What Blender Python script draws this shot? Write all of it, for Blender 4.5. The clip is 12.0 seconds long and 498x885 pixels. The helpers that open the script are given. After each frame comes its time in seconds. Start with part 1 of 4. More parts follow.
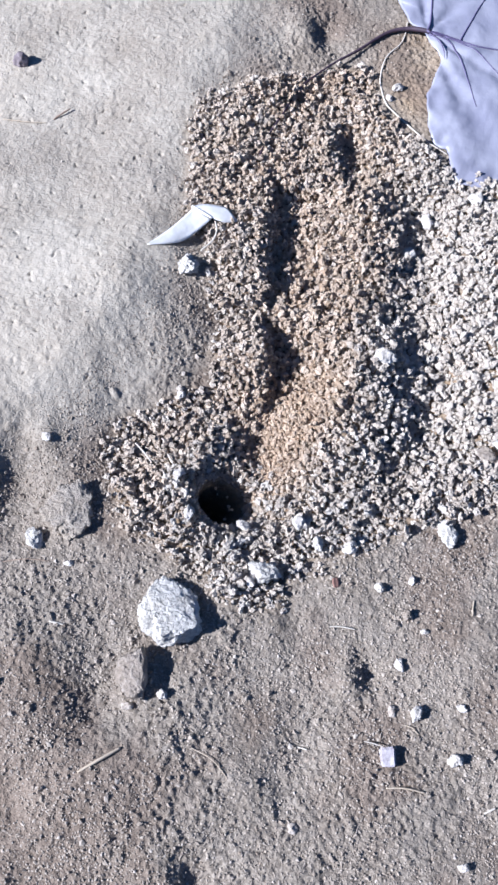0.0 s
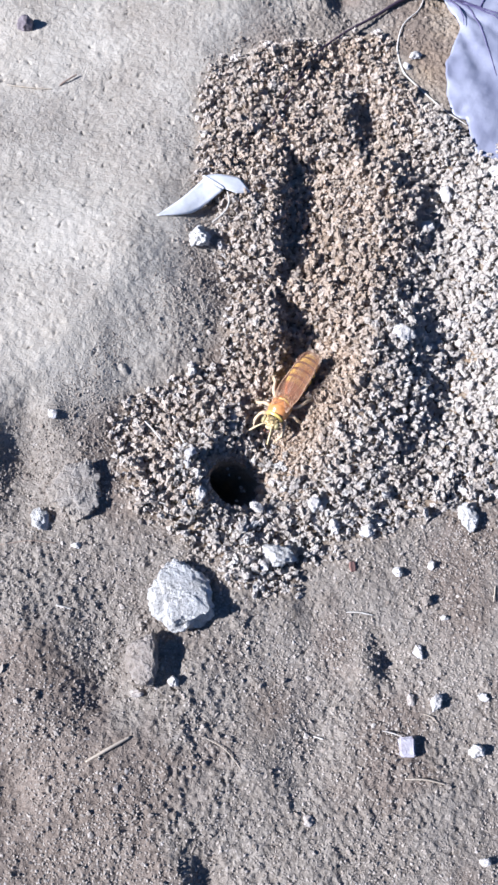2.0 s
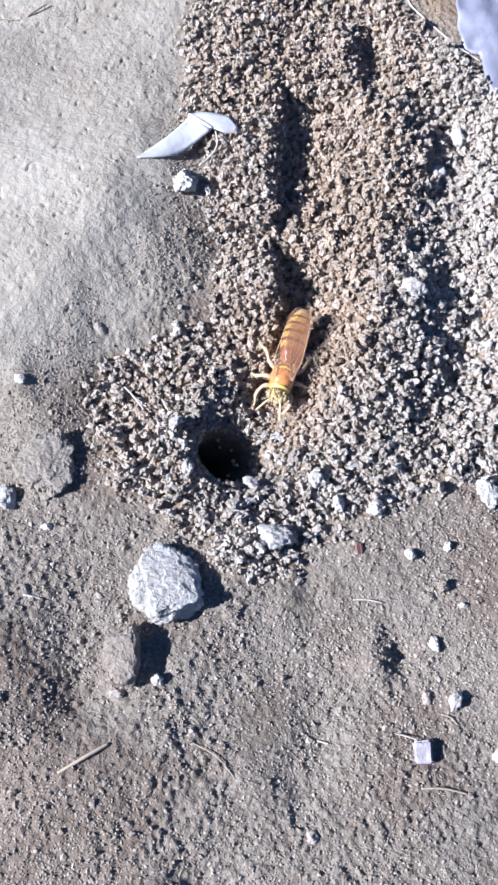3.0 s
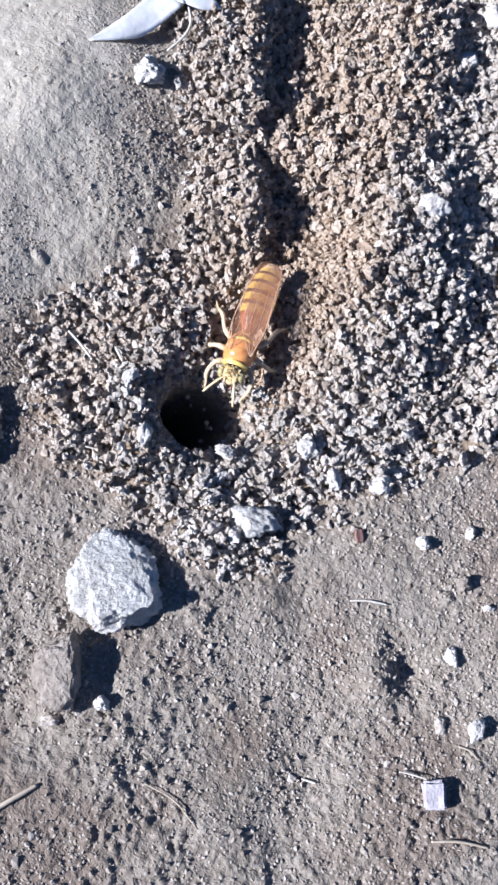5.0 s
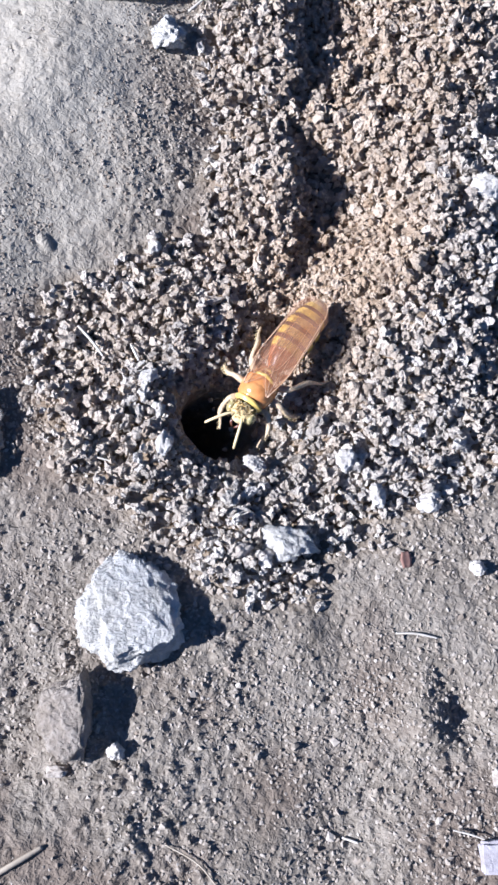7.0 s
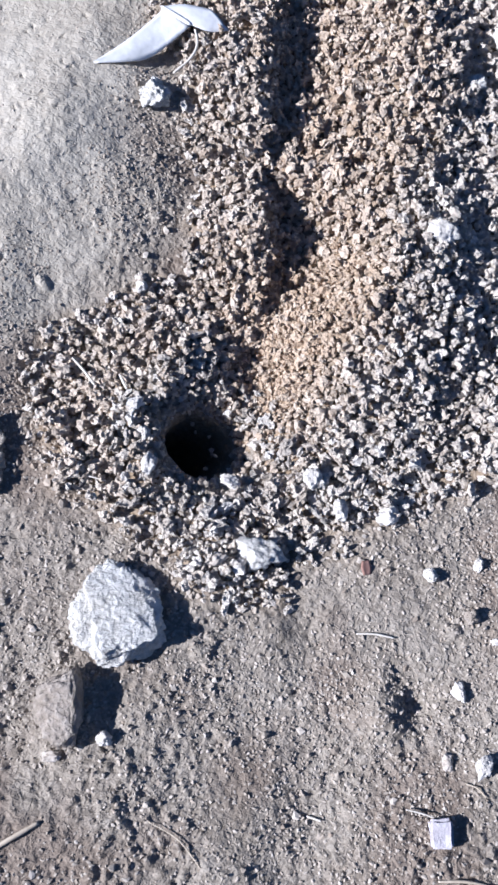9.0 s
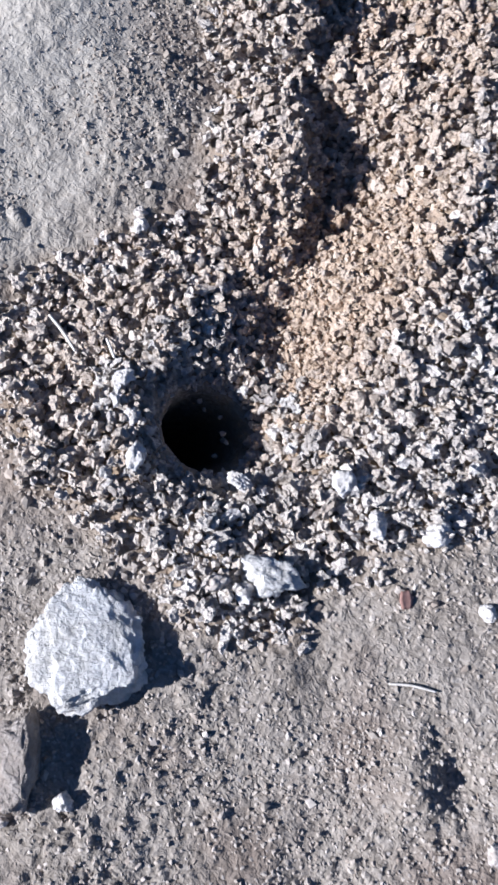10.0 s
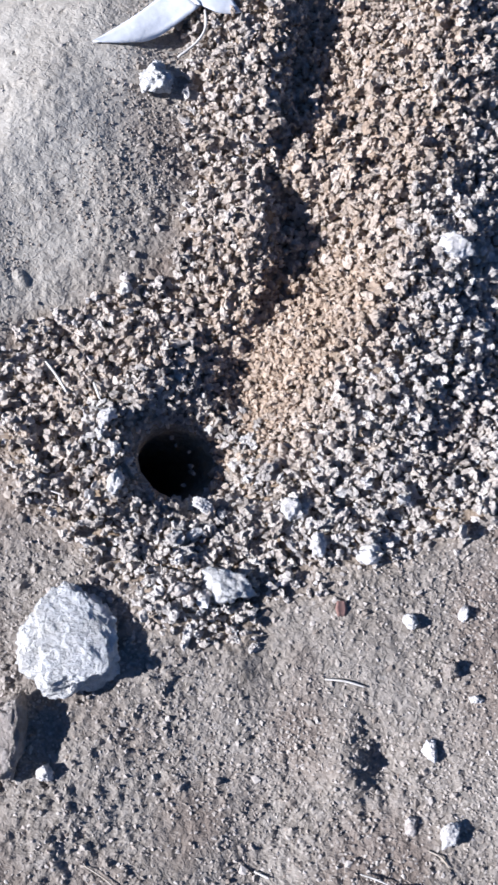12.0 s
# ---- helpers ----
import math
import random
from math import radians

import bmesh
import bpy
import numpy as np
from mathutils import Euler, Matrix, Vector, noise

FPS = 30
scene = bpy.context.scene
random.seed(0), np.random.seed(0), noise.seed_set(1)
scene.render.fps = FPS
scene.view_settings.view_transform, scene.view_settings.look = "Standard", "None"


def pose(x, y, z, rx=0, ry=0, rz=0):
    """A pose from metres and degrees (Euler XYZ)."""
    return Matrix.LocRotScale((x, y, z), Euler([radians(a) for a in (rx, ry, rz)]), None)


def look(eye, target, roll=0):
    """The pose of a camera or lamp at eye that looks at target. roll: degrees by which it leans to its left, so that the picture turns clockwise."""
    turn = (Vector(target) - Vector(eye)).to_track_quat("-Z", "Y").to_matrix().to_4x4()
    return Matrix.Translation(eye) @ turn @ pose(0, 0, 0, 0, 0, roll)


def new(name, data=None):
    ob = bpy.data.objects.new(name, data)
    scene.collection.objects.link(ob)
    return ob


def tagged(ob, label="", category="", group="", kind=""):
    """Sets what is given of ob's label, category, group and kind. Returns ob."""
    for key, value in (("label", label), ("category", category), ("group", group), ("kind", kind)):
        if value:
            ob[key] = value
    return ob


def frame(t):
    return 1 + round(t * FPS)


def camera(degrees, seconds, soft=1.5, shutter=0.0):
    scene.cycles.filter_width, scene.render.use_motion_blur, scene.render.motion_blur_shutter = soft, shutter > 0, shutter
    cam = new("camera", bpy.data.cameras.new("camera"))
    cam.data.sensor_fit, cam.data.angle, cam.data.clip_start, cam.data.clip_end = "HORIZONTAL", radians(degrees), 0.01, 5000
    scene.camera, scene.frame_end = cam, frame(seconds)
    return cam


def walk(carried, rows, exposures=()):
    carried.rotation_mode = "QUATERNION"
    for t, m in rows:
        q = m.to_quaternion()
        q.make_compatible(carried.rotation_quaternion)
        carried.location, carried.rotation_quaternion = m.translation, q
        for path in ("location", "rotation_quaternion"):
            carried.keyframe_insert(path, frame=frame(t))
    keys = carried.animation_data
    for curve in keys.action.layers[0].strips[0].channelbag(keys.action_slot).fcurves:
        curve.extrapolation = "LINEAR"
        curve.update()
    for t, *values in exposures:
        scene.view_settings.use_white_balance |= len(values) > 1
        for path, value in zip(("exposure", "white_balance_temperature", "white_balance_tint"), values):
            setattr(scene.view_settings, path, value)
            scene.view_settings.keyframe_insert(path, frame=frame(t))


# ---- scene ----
cam = camera(28.2, 12.0, soft=2.7, shutter=0.25)
PATH = [
    (0.0, pose(0.00890, 0.01113, 0.20352, 24.363, -5.215, 0.016)),
    (0.2, pose(0.00848, 0.01076, 0.20490, 24.627, -5.266, 0.015)),
    (0.3, pose(0.00827, 0.01058, 0.20559, 24.621, -5.000, 0.015)),
    (0.5, pose(0.00798, 0.01014, 0.20661, 24.714, -5.643, 0.018)),
    (0.7, pose(0.00805, 0.00939, 0.20714, 25.427, -6.113, 0.031)),
    (0.8, pose(0.00815, 0.00898, 0.20723, 25.695, -5.964, 0.039)),
    (0.9, pose(0.00821, 0.00867, 0.20711, 25.493, -5.528, 0.047)),
    (1.0, pose(0.00816, 0.00857, 0.20673, 24.477, -5.822, 0.055)),
    (1.1, pose(0.00796, 0.00871, 0.20600, 24.411, -6.056, 0.060)),
    (1.2, pose(0.00767, 0.00904, 0.20497, 24.176, -5.742, 0.064)),
    (1.4, pose(0.00699, 0.00997, 0.20248, 23.837, -6.191, 0.076)),
    (1.5, pose(0.00673, 0.01046, 0.20128, 23.824, -5.917, 0.087)),
    (1.6, pose(0.00649, 0.01092, 0.20021, 23.940, -5.622, 0.112)),
    (1.7, pose(0.00625, 0.01140, 0.19919, 23.891, -5.616, 0.150)),
    (1.9, pose(0.00597, 0.01252, 0.19691, 23.596, -6.094, 0.207)),
    (2.0, pose(0.00607, 0.01321, 0.19546, 23.463, -5.471, 0.199)),
    (2.4, pose(0.00841, 0.01713, 0.18750, 22.771, -5.808, -0.096)),
    (2.5, pose(0.00880, 0.01791, 0.18532, 22.828, -5.361, -0.189)),
    (2.7, pose(0.00764, 0.01770, 0.18038, 22.917, -5.840, -0.421)),
    (4.3, pose(0.01598, 0.03826, 0.14516, 18.993, -4.906, 0.598)),
    (4.5, pose(0.01736, 0.03850, 0.14288, 18.590, -5.075, 0.398)),
    (4.7, pose(0.01785, 0.03846, 0.14222, 18.488, -5.329, 0.374)),
    (4.8, pose(0.01802, 0.03840, 0.14201, 18.530, -5.214, 0.379)),
    (5.0, pose(0.01835, 0.03809, 0.14073, 18.490, -4.756, 0.394)),
    (5.2, pose(0.01878, 0.03724, 0.13719, 17.858, -5.023, 0.392)),
    (5.3, pose(0.01900, 0.03672, 0.13499, 17.936, -5.195, 0.393)),
    (5.5, pose(0.01942, 0.03602, 0.13145, 17.399, -5.486, 0.425)),
    (5.7, pose(0.01996, 0.03583, 0.13000, 17.191, -4.278, 0.534)),
    (5.8, pose(0.02022, 0.03591, 0.12970, 17.427, -4.073, 0.603)),
    (6.0, pose(0.02032, 0.03680, 0.12925, 17.938, -4.639, 0.703)),
    (6.2, pose(0.01951, 0.03931, 0.12888, 18.467, -5.339, 0.708)),
    (6.3, pose(0.01889, 0.04093, 0.12877, 18.624, -5.056, 0.692)),
    (6.5, pose(0.01767, 0.04367, 0.12832, 17.479, -5.049, 0.664)),
    (6.7, pose(0.01667, 0.04510, 0.12735, 17.361, -4.442, 0.667)),
    (6.8, pose(0.01618, 0.04556, 0.12674, 17.568, -4.208, 0.671)),
    (7.0, pose(0.01523, 0.04630, 0.12545, 17.736, -4.862, 0.670)),
    (7.1, pose(0.01467, 0.04648, 0.12420, 17.445, -5.066, 0.641)),
    (7.2, pose(0.01439, 0.04633, 0.12378, 17.672, -4.861, 0.620)),
    (8.8, pose(0.01709, 0.04137, 0.14333, 18.953, -3.925, 0.857)),
    (9.0, pose(0.01806, 0.04252, 0.14020, 18.587, -4.638, 0.683)),
    (9.1, pose(0.01812, 0.04398, 0.13807, 18.514, -4.780, 0.759)),
    (9.2, pose(0.01803, 0.04558, 0.13587, 18.749, -4.377, 0.842)),
    (9.3, pose(0.01795, 0.04730, 0.13358, 19.214, -3.455, 0.962)),
    (9.4, pose(0.01804, 0.04911, 0.13116, 18.361, -2.886, 1.150)),
    (9.5, pose(0.01850, 0.05097, 0.12859, 16.604, -2.669, 1.435)),
    (9.6, pose(0.01948, 0.05306, 0.12562, 15.352, -2.692, 1.867)),
    (9.7, pose(0.02088, 0.05541, 0.12227, 14.464, -2.422, 2.426)),
    (9.8, pose(0.02244, 0.05774, 0.11891, 13.830, -2.686, 3.039)),
    (9.9, pose(0.02388, 0.05981, 0.11592, 13.323, -2.643, 3.630)),
    (10.0, pose(0.02496, 0.06135, 0.11368, 13.313, -1.958, 4.126)),
    (10.2, pose(0.02600, 0.06278, 0.11139, 13.219, -1.118, 4.926)),
    (10.3, pose(0.02622, 0.06296, 0.11098, 13.142, -1.154, 5.258)),
    (10.4, pose(0.02638, 0.06295, 0.11094, 12.970, -1.976, 5.516)),
    (10.5, pose(0.02656, 0.06287, 0.11115, 12.848, -2.821, 5.678)),
    (10.6, pose(0.02669, 0.06272, 0.11164, 13.059, -3.001, 5.710)),
    (10.7, pose(0.02672, 0.06241, 0.11247, 12.773, -3.094, 5.626)),
    (10.8, pose(0.02674, 0.06195, 0.11362, 13.063, -2.541, 5.478)),
    (11.0, pose(0.02717, 0.06063, 0.11674, 13.857, -2.666, 5.199)),
    (11.2, pose(0.02881, 0.05838, 0.12159, 14.950, -2.117, 5.024)),
    (11.3, pose(0.02982, 0.05705, 0.12442, 15.196, -1.964, 4.945)),
    (11.4, pose(0.03064, 0.05584, 0.12706, 15.430, -2.149, 4.886)),
    (11.5, pose(0.03102, 0.05494, 0.12915, 15.546, -2.440, 4.859)),
    (11.7, pose(0.03029, 0.05418, 0.13157, 16.537, -2.754, 4.921)),
    (11.8, pose(0.02950, 0.05408, 0.13231, 16.386, -2.626, 4.989)),
    (11.9, pose(0.02867, 0.05402, 0.13299, 16.336, -2.459, 5.061)),
    (12.0, pose(0.02794, 0.05388, 0.13379, 16.236, -3.092, 5.124)),
]
walk(cam, PATH, [(0.0, 1.12, 4950, 14), (12.0, 1.12, 4950, 14)])

MM = 0.001

# ---- daylight: low morning sun and open sky ----
SUN_AZ, SUN_EL = 12.5, 31.5
travel = Vector((math.cos(radians(SUN_AZ)) * math.cos(radians(SUN_EL)),
                 math.sin(radians(SUN_AZ)) * math.cos(radians(SUN_EL)), -math.sin(radians(SUN_EL))))
world = bpy.data.worlds.new("world")
scene.world = world
world.use_nodes = True
wn = world.node_tree.nodes
sky = wn.new("ShaderNodeTexSky")
sky.sky_type = "NISHITA"
sky.sun_disc = False
sky.dust_density = 0.3
sky.ozone_density = 7.0
sky.sun_elevation = radians(SUN_EL)
sky.sun_rotation = math.atan2(-travel.x, -travel.y)
wn["Background"].inputs["Strength"].default_value = 0.030
world.node_tree.links.new(sky.outputs["Color"], wn["Background"].inputs["Color"])
sun = new("sun", bpy.data.lights.new("sun", "SUN"))
sun.data.energy = 5.0
sun.data.angle = radians(0.5)
sun.data.color = (1.0, 0.885, 0.735)
sun.matrix_world = look(-travel, (0, 0, 0))


# ---- materials ----
def material(name):
    m = bpy.data.materials.new(name)
    m.use_nodes = True
    return m, m.node_tree.nodes, m.node_tree.links, m.node_tree.nodes["Principled BSDF"]


def noise_node(n, l, scale, detail=4.0, rough=0.55, coords="Object", distort=0.0):
    tc = n.new("ShaderNodeTexCoord")
    t = n.new("ShaderNodeTexNoise")
    t.inputs["Scale"].default_value = scale
    t.inputs["Detail"].default_value = detail
    t.inputs["Roughness"].default_value = rough
    t.inputs["Distortion"].default_value = distort
    l.new(tc.outputs[coords], t.inputs["Vector"])
    return t


def ramp_node(n, l, source, stops):
    r = n.new("ShaderNodeValToRGB")
    el = r.color_ramp.elements
    while len(el) < len(stops):
        el.new(0.5)
    for e, (p, c) in zip(el, stops):
        e.position, e.color = p, (*c, 1)
    l.new(source, r.inputs["Fac"])
    return r


def mix_node(n, l, fac, a, b, mode="MIX"):
    m = n.new("ShaderNodeMix")
    m.data_type, m.blend_type = "RGBA", mode
    for sock, v in ((m.inputs[0], fac), (m.inputs[6], a), (m.inputs[7], b)):
        if isinstance(v, (int, float)):
            sock.default_value = v
        elif isinstance(v, tuple):
            sock.default_value = (*v, 1)
        else:
            l.new(v, sock)
    return m.outputs[2]


def bump_node(n, l, bsdf, height, distance, strength=1.0):
    b = n.new("ShaderNodeBump")
    b.inputs["Distance"].default_value = distance
    b.inputs["Strength"].default_value = strength
    l.new(height, b.inputs["Height"])
    l.new(b.outputs["Normal"], bsdf.inputs["Normal"])


def attribute(n, name):
    a = n.new("ShaderNodeAttribute")
    a.attribute_name = name
    return a.outputs["Fac"]


GREY_SOIL = [(0.3, (0.18, 0.154, 0.122)), (0.5, (0.265, 0.23, 0.187)), (0.7, (0.345, 0.303, 0.251))]


# dry crusted silt: pale crust, greyer worn soil, warm freshly dug patches
def soil_material():
    m, n, l, bsdf = material("dry_silt")
    broad = noise_node(n, l, 90, 5, 0.6)
    fine = noise_node(n, l, 1050, 2.5, 0.5, distort=1.3)
    speck = noise_node(n, l, 2600, 2, 0.5, distort=0.8)
    grey = ramp_node(n, l, fine.outputs["Fac"], GREY_SOIL)
    crust = ramp_node(n, l, fine.outputs["Fac"], [(0.3, (0.41, 0.365, 0.295)), (0.5, (0.465, 0.418, 0.342)), (0.7, (0.505, 0.458, 0.38))])
    warm = ramp_node(n, l, fine.outputs["Fac"], [(0.3, (0.36, 0.26, 0.155)), (0.7, (0.52, 0.39, 0.255))])
    c = mix_node(n, l, attribute(n, "crust"), grey.outputs["Color"], crust.outputs["Color"])
    c = mix_node(n, l, attribute(n, "fresh"), c, warm.outputs["Color"])
    # darker tone under the heap: shade of the gaps between crumbs, painted in
    c = mix_node(n, l, attribute(n, "gap_shade"), c, mix_node(n, l, 0.8, c, (0.15, 0.115, 0.08)))
    c = mix_node(n, l, attribute(n, "brown"), c, mix_node(n, l, 0.7, c, (0.20, 0.155, 0.12)))
    stain = ramp_node(n, l, broad.outputs["Fac"], [(0.3, (0.80, 0.78, 0.76)), (0.6, (1.0, 1.0, 1.0))])
    c = mix_node(n, l, 0.8, c, stain.outputs["Color"], "MULTIPLY")
    l.new(c, bsdf.inputs["Base Color"])
    bsdf.inputs["Roughness"].default_value = 0.95
    bsdf.inputs["Specular IOR Level"].default_value = 0.05
    tc = n.new("ShaderNodeTexCoord")
    cells = n.new("ShaderNodeTexVoronoi")
    cells.inputs["Scale"].default_value = 1500
    l.new(tc.outputs["Object"], cells.inputs["Vector"])
    add = n.new("ShaderNodeMath")
    add.operation = "MULTIPLY_ADD"
    add.inputs[1].default_value = -0.22
    l.new(cells.outputs["Distance"], add.inputs[0])
    l.new(fine.outputs["Fac"], add.inputs[2])
    more = n.new("ShaderNodeMath")
    more.operation = "MULTIPLY_ADD"
    more.inputs[1].default_value = 0.3
    l.new(speck.outputs["Fac"], more.inputs[0])
    l.new(add.outputs[0], more.inputs[2])
    soft = n.new("ShaderNodeMath")
    soft.operation = "MULTIPLY_ADD"
    soft.inputs[1].default_value = -0.5
    soft.inputs[2].default_value = 1.0
    l.new(attribute(n, "crust"), soft.inputs[0])
    relief_out = n.new("ShaderNodeMath")
    relief_out.operation = "MULTIPLY"
    l.new(more.outputs[0], relief_out.inputs[0])
    l.new(soft.outputs[0], relief_out.inputs[1])
    bump_node(n, l, bsdf, relief_out.outputs[0], 0.00045, 0.9)
    return m


def crumb_material(name, per_object):
    m, n, l, bsdf = material(name)
    if per_object:
        rnd = n.new("ShaderNodeObjectInfo").outputs["Random"]
        fresh = None
    else:
        rnd = n.new("ShaderNodeNewGeometry").outputs["Random Per Island"]
        fresh = attribute(n, "fresh")
    base = ramp_node(n, l, rnd, [(0.0, (0.43, 0.368, 0.297)), (0.3, (0.54, 0.488, 0.43)), (0.6, (0.60, 0.523, 0.432)), (0.85, (0.69, 0.625, 0.545)), (1.0, (0.77, 0.72, 0.65))])
    warm = ramp_node(n, l, rnd, [(0.0, (0.44, 0.325, 0.22)), (0.6, (0.60, 0.462, 0.33)), (1.0, (0.71, 0.575, 0.435))])
    c = base.outputs["Color"]
    if fresh is not None:
        c = mix_node(n, l, fresh, c, warm.outputs["Color"])
        c = mix_node(n, l, attribute(n, "crust"), c, (0.64, 0.575, 0.49))
    fine = noise_node(n, l, 2000, 4, 0.65)
    shade = ramp_node(n, l, fine.outputs["Fac"], [(0.3, (0.78, 0.76, 0.74)), (0.65, (1.08, 1.08, 1.08))])
    c = mix_node(n, l, 0.9, c, shade.outputs["Color"], "MULTIPLY")
    l.new(c, bsdf.inputs["Base Color"])
    bsdf.inputs["Roughness"].default_value = 1.0
    bsdf.inputs["Specular IOR Level"].default_value = 0.05
    bump_node(n, l, bsdf, fine.outputs["Fac"], 0.0009, 1.0)
    return m


def grain_material():
    m, n, l, bsdf = material("soil_grain")
    rnd = n.new("ShaderNodeNewGeometry").outputs["Random Per Island"]
    c = ramp_node(n, l, rnd, [(0.0, (0.21, 0.172, 0.134)), (0.5, (0.285, 0.244, 0.196)), (0.95, (0.35, 0.305, 0.25)), (1.0, (0.47, 0.42, 0.36))]).outputs["Color"]
    c = mix_node(n, l, attribute(n, "crust"), c, (0.49, 0.435, 0.375))
    c = mix_node(n, l, attribute(n, "fresh"), c, (0.36, 0.275, 0.20))
    l.new(c, bsdf.inputs["Base Color"])
    bsdf.inputs["Roughness"].default_value = 1.0
    bsdf.inputs["Specular IOR Level"].default_value = 0.05
    return m


def stone_material(name, dark, mid, light, scale=600, relief=0.0006):
    m, n, l, bsdf = material(name)
    a = noise_node(n, l, scale, 6, 0.65)
    b = noise_node(n, l, scale * 0.25, 3, 0.5)
    c = ramp_node(n, l, a.outputs["Fac"], [(0.3, dark), (0.5, mid), (0.7, light)]).outputs["Color"]
    stain = ramp_node(n, l, b.outputs["Fac"], [(0.35, (0.86, 0.84, 0.80)), (0.6, (1, 1, 1))])
    c = mix_node(n, l, 0.8, c, stain.outputs["Color"], "MULTIPLY")
    l.new(c, bsdf.inputs["Base Color"])
    bsdf.inputs["Roughness"].default_value = 0.85
    bsdf.inputs["Specular IOR Level"].default_value = 0.3
    bump_node(n, l, bsdf, a.outputs["Fac"], relief, 0.8)
    return m


def plain_material(name, low, high, scale, rough, relief=0.0001, spec=0.4):
    m, n, l, bsdf = material(name)
    a = noise_node(n, l, scale, 4, 0.6)
    l.new(ramp_node(n, l, a.outputs["Fac"], [(0.3, low), (0.7, high)]).outputs["Color"], bsdf.inputs["Base Color"])
    bsdf.inputs["Roughness"].default_value = rough
    bsdf.inputs["Specular IOR Level"].default_value = spec
    if relief:
        bump_node(n, l, bsdf, a.outputs["Fac"], relief, 0.6)
    return m


def leaf_material():
    m, n, l, bsdf = material("dry_leaf")
    a = noise_node(n, l, 60, 6, 0.6)
    b = noise_node(n, l, 260, 6, 0.65)
    c = ramp_node(n, l, a.outputs["Fac"], [(0.3, (0.235, 0.235, 0.305)), (0.5, (0.28, 0.28, 0.345)), (0.7, (0.37, 0.37, 0.43))]).outputs["Color"]
    l.new(c, bsdf.inputs["Base Color"])
    bsdf.inputs["Roughness"].default_value = 0.42
    bsdf.inputs["Specular IOR Level"].default_value = 0.6
    bump_node(n, l, bsdf, b.outputs["Fac"], 0.0004, 0.6)
    return m


def wing_material():
    m, n, l, bsdf = material("wing_membrane")
    a = noise_node(n, l, 700, 3, 0.5)
    c = ramp_node(n, l, a.outputs["Fac"], [(0.3, (0.38, 0.16, 0.075)), (0.7, (0.58, 0.32, 0.19))])
    l.new(c.outputs["Color"], bsdf.inputs["Base Color"])
    bsdf.inputs["Alpha"].default_value = 0.23
    bsdf.inputs["Roughness"].default_value = 0.3
    bsdf.inputs["Specular IOR Level"].default_value = 0.3
    bump_node(n, l, bsdf, a.outputs["Fac"], 0.0003, 0.5)
    return m


SOIL = soil_material()
CRUMB = crumb_material("soil_crumb", False)
GRAIN = grain_material()
CRUMB_ONE = crumb_material("soil_crumb_single", True)
WHITE_STONE = stone_material("chalky_stone", (0.45, 0.425, 0.38), (0.63, 0.60, 0.55), (0.74, 0.71, 0.66), 900, 0.0016)
GREY_STONE = stone_material("grey_stone", (0.25, 0.21, 0.17), (0.345, 0.295, 0.245), (0.43, 0.375, 0.32), 900, 0.0018)
PALE_PEBBLE = stone_material("pale_pebble", (0.45, 0.415, 0.37), (0.60, 0.56, 0.51), (0.72, 0.68, 0.63), 900, 0.0008)
LILAC_CHIP = stone_material("lilac_chip", (0.36, 0.325, 0.35), (0.46, 0.425, 0.45), (0.55, 0.52, 0.545), 700, 0.0004)
TAN_PEBBLE = stone_material("tan_pebble", (0.30, 0.255, 0.21), (0.42, 0.37, 0.32), (0.52, 0.47, 0.42), 900, 0.0003)
TAN_CLOD = stone_material("tan_clod", (0.30, 0.26, 0.21), (0.39, 0.34, 0.28), (0.46, 0.405, 0.34), 900, 0.0016)
DARK_CLOD = stone_material("dark_clod", (0.12, 0.10, 0.11), (0.20, 0.17, 0.18), (0.42, 0.36, 0.38), 500, 0.0004)
STRAW = plain_material("dry_straw", (0.38, 0.31, 0.22), (0.54, 0.46, 0.35), 900, 0.7)
PALE_STRAW = plain_material("bleached_straw", (0.48, 0.43, 0.35), (0.66, 0.61, 0.53), 900, 0.65)
BROWN_STICK = plain_material("brown_stick", (0.20, 0.14, 0.10), (0.36, 0.28, 0.21), 900, 0.7)
STEM = plain_material("leaf_stalk", (0.03, 0.02, 0.035), (0.07, 0.045, 0.06), 500, 0.6)
RED_BIT = plain_material("red_fragment", (0.22, 0.12, 0.09), (0.34, 0.20, 0.155), 900, 0.6)
PETAL = plain_material("white_petal", (0.60, 0.59, 0.575), (0.74, 0.73, 0.715), 400, 0.4, 0.0002)
LEAF = leaf_material()
VEIN = plain_material("leaf_vein", (0.08, 0.065, 0.14), (0.14, 0.12, 0.21), 500, 0.5)
ORANGE = plain_material("orange_cuticle", (0.50, 0.19, 0.05), (0.67, 0.31, 0.10), 900, 0.2, 0.00006, 0.6)
RUSSET = plain_material("russet_cuticle", (0.24, 0.055, 0.015), (0.36, 0.10, 0.025), 900, 0.3, 0.00006, 0.6)
DARK_RUSSET = plain_material("dark_russet_cuticle", (0.09, 0.03, 0.02), (0.18, 0.07, 0.04), 900, 0.3, 0.00006, 0.6)
TAN_LEG = plain_material("tan_hairy_leg", (0.48, 0.34, 0.19), (0.74, 0.58, 0.38), 2200, 0.6, 0.0004)
YELLOW = plain_material("yellow_cuticle", (0.62, 0.42, 0.08), (0.75, 0.55, 0.14), 900, 0.32, 0.00006, 0.5)
AMBER = plain_material("amber_cuticle", (0.60, 0.36, 0.06), (0.74, 0.50, 0.11), 900, 0.3, 0.00006, 0.5)
BLACK = plain_material("black_cuticle", (0.02, 0.013, 0.01), (0.05, 0.03, 0.02), 900, 0.35, 0.00006, 0.5)
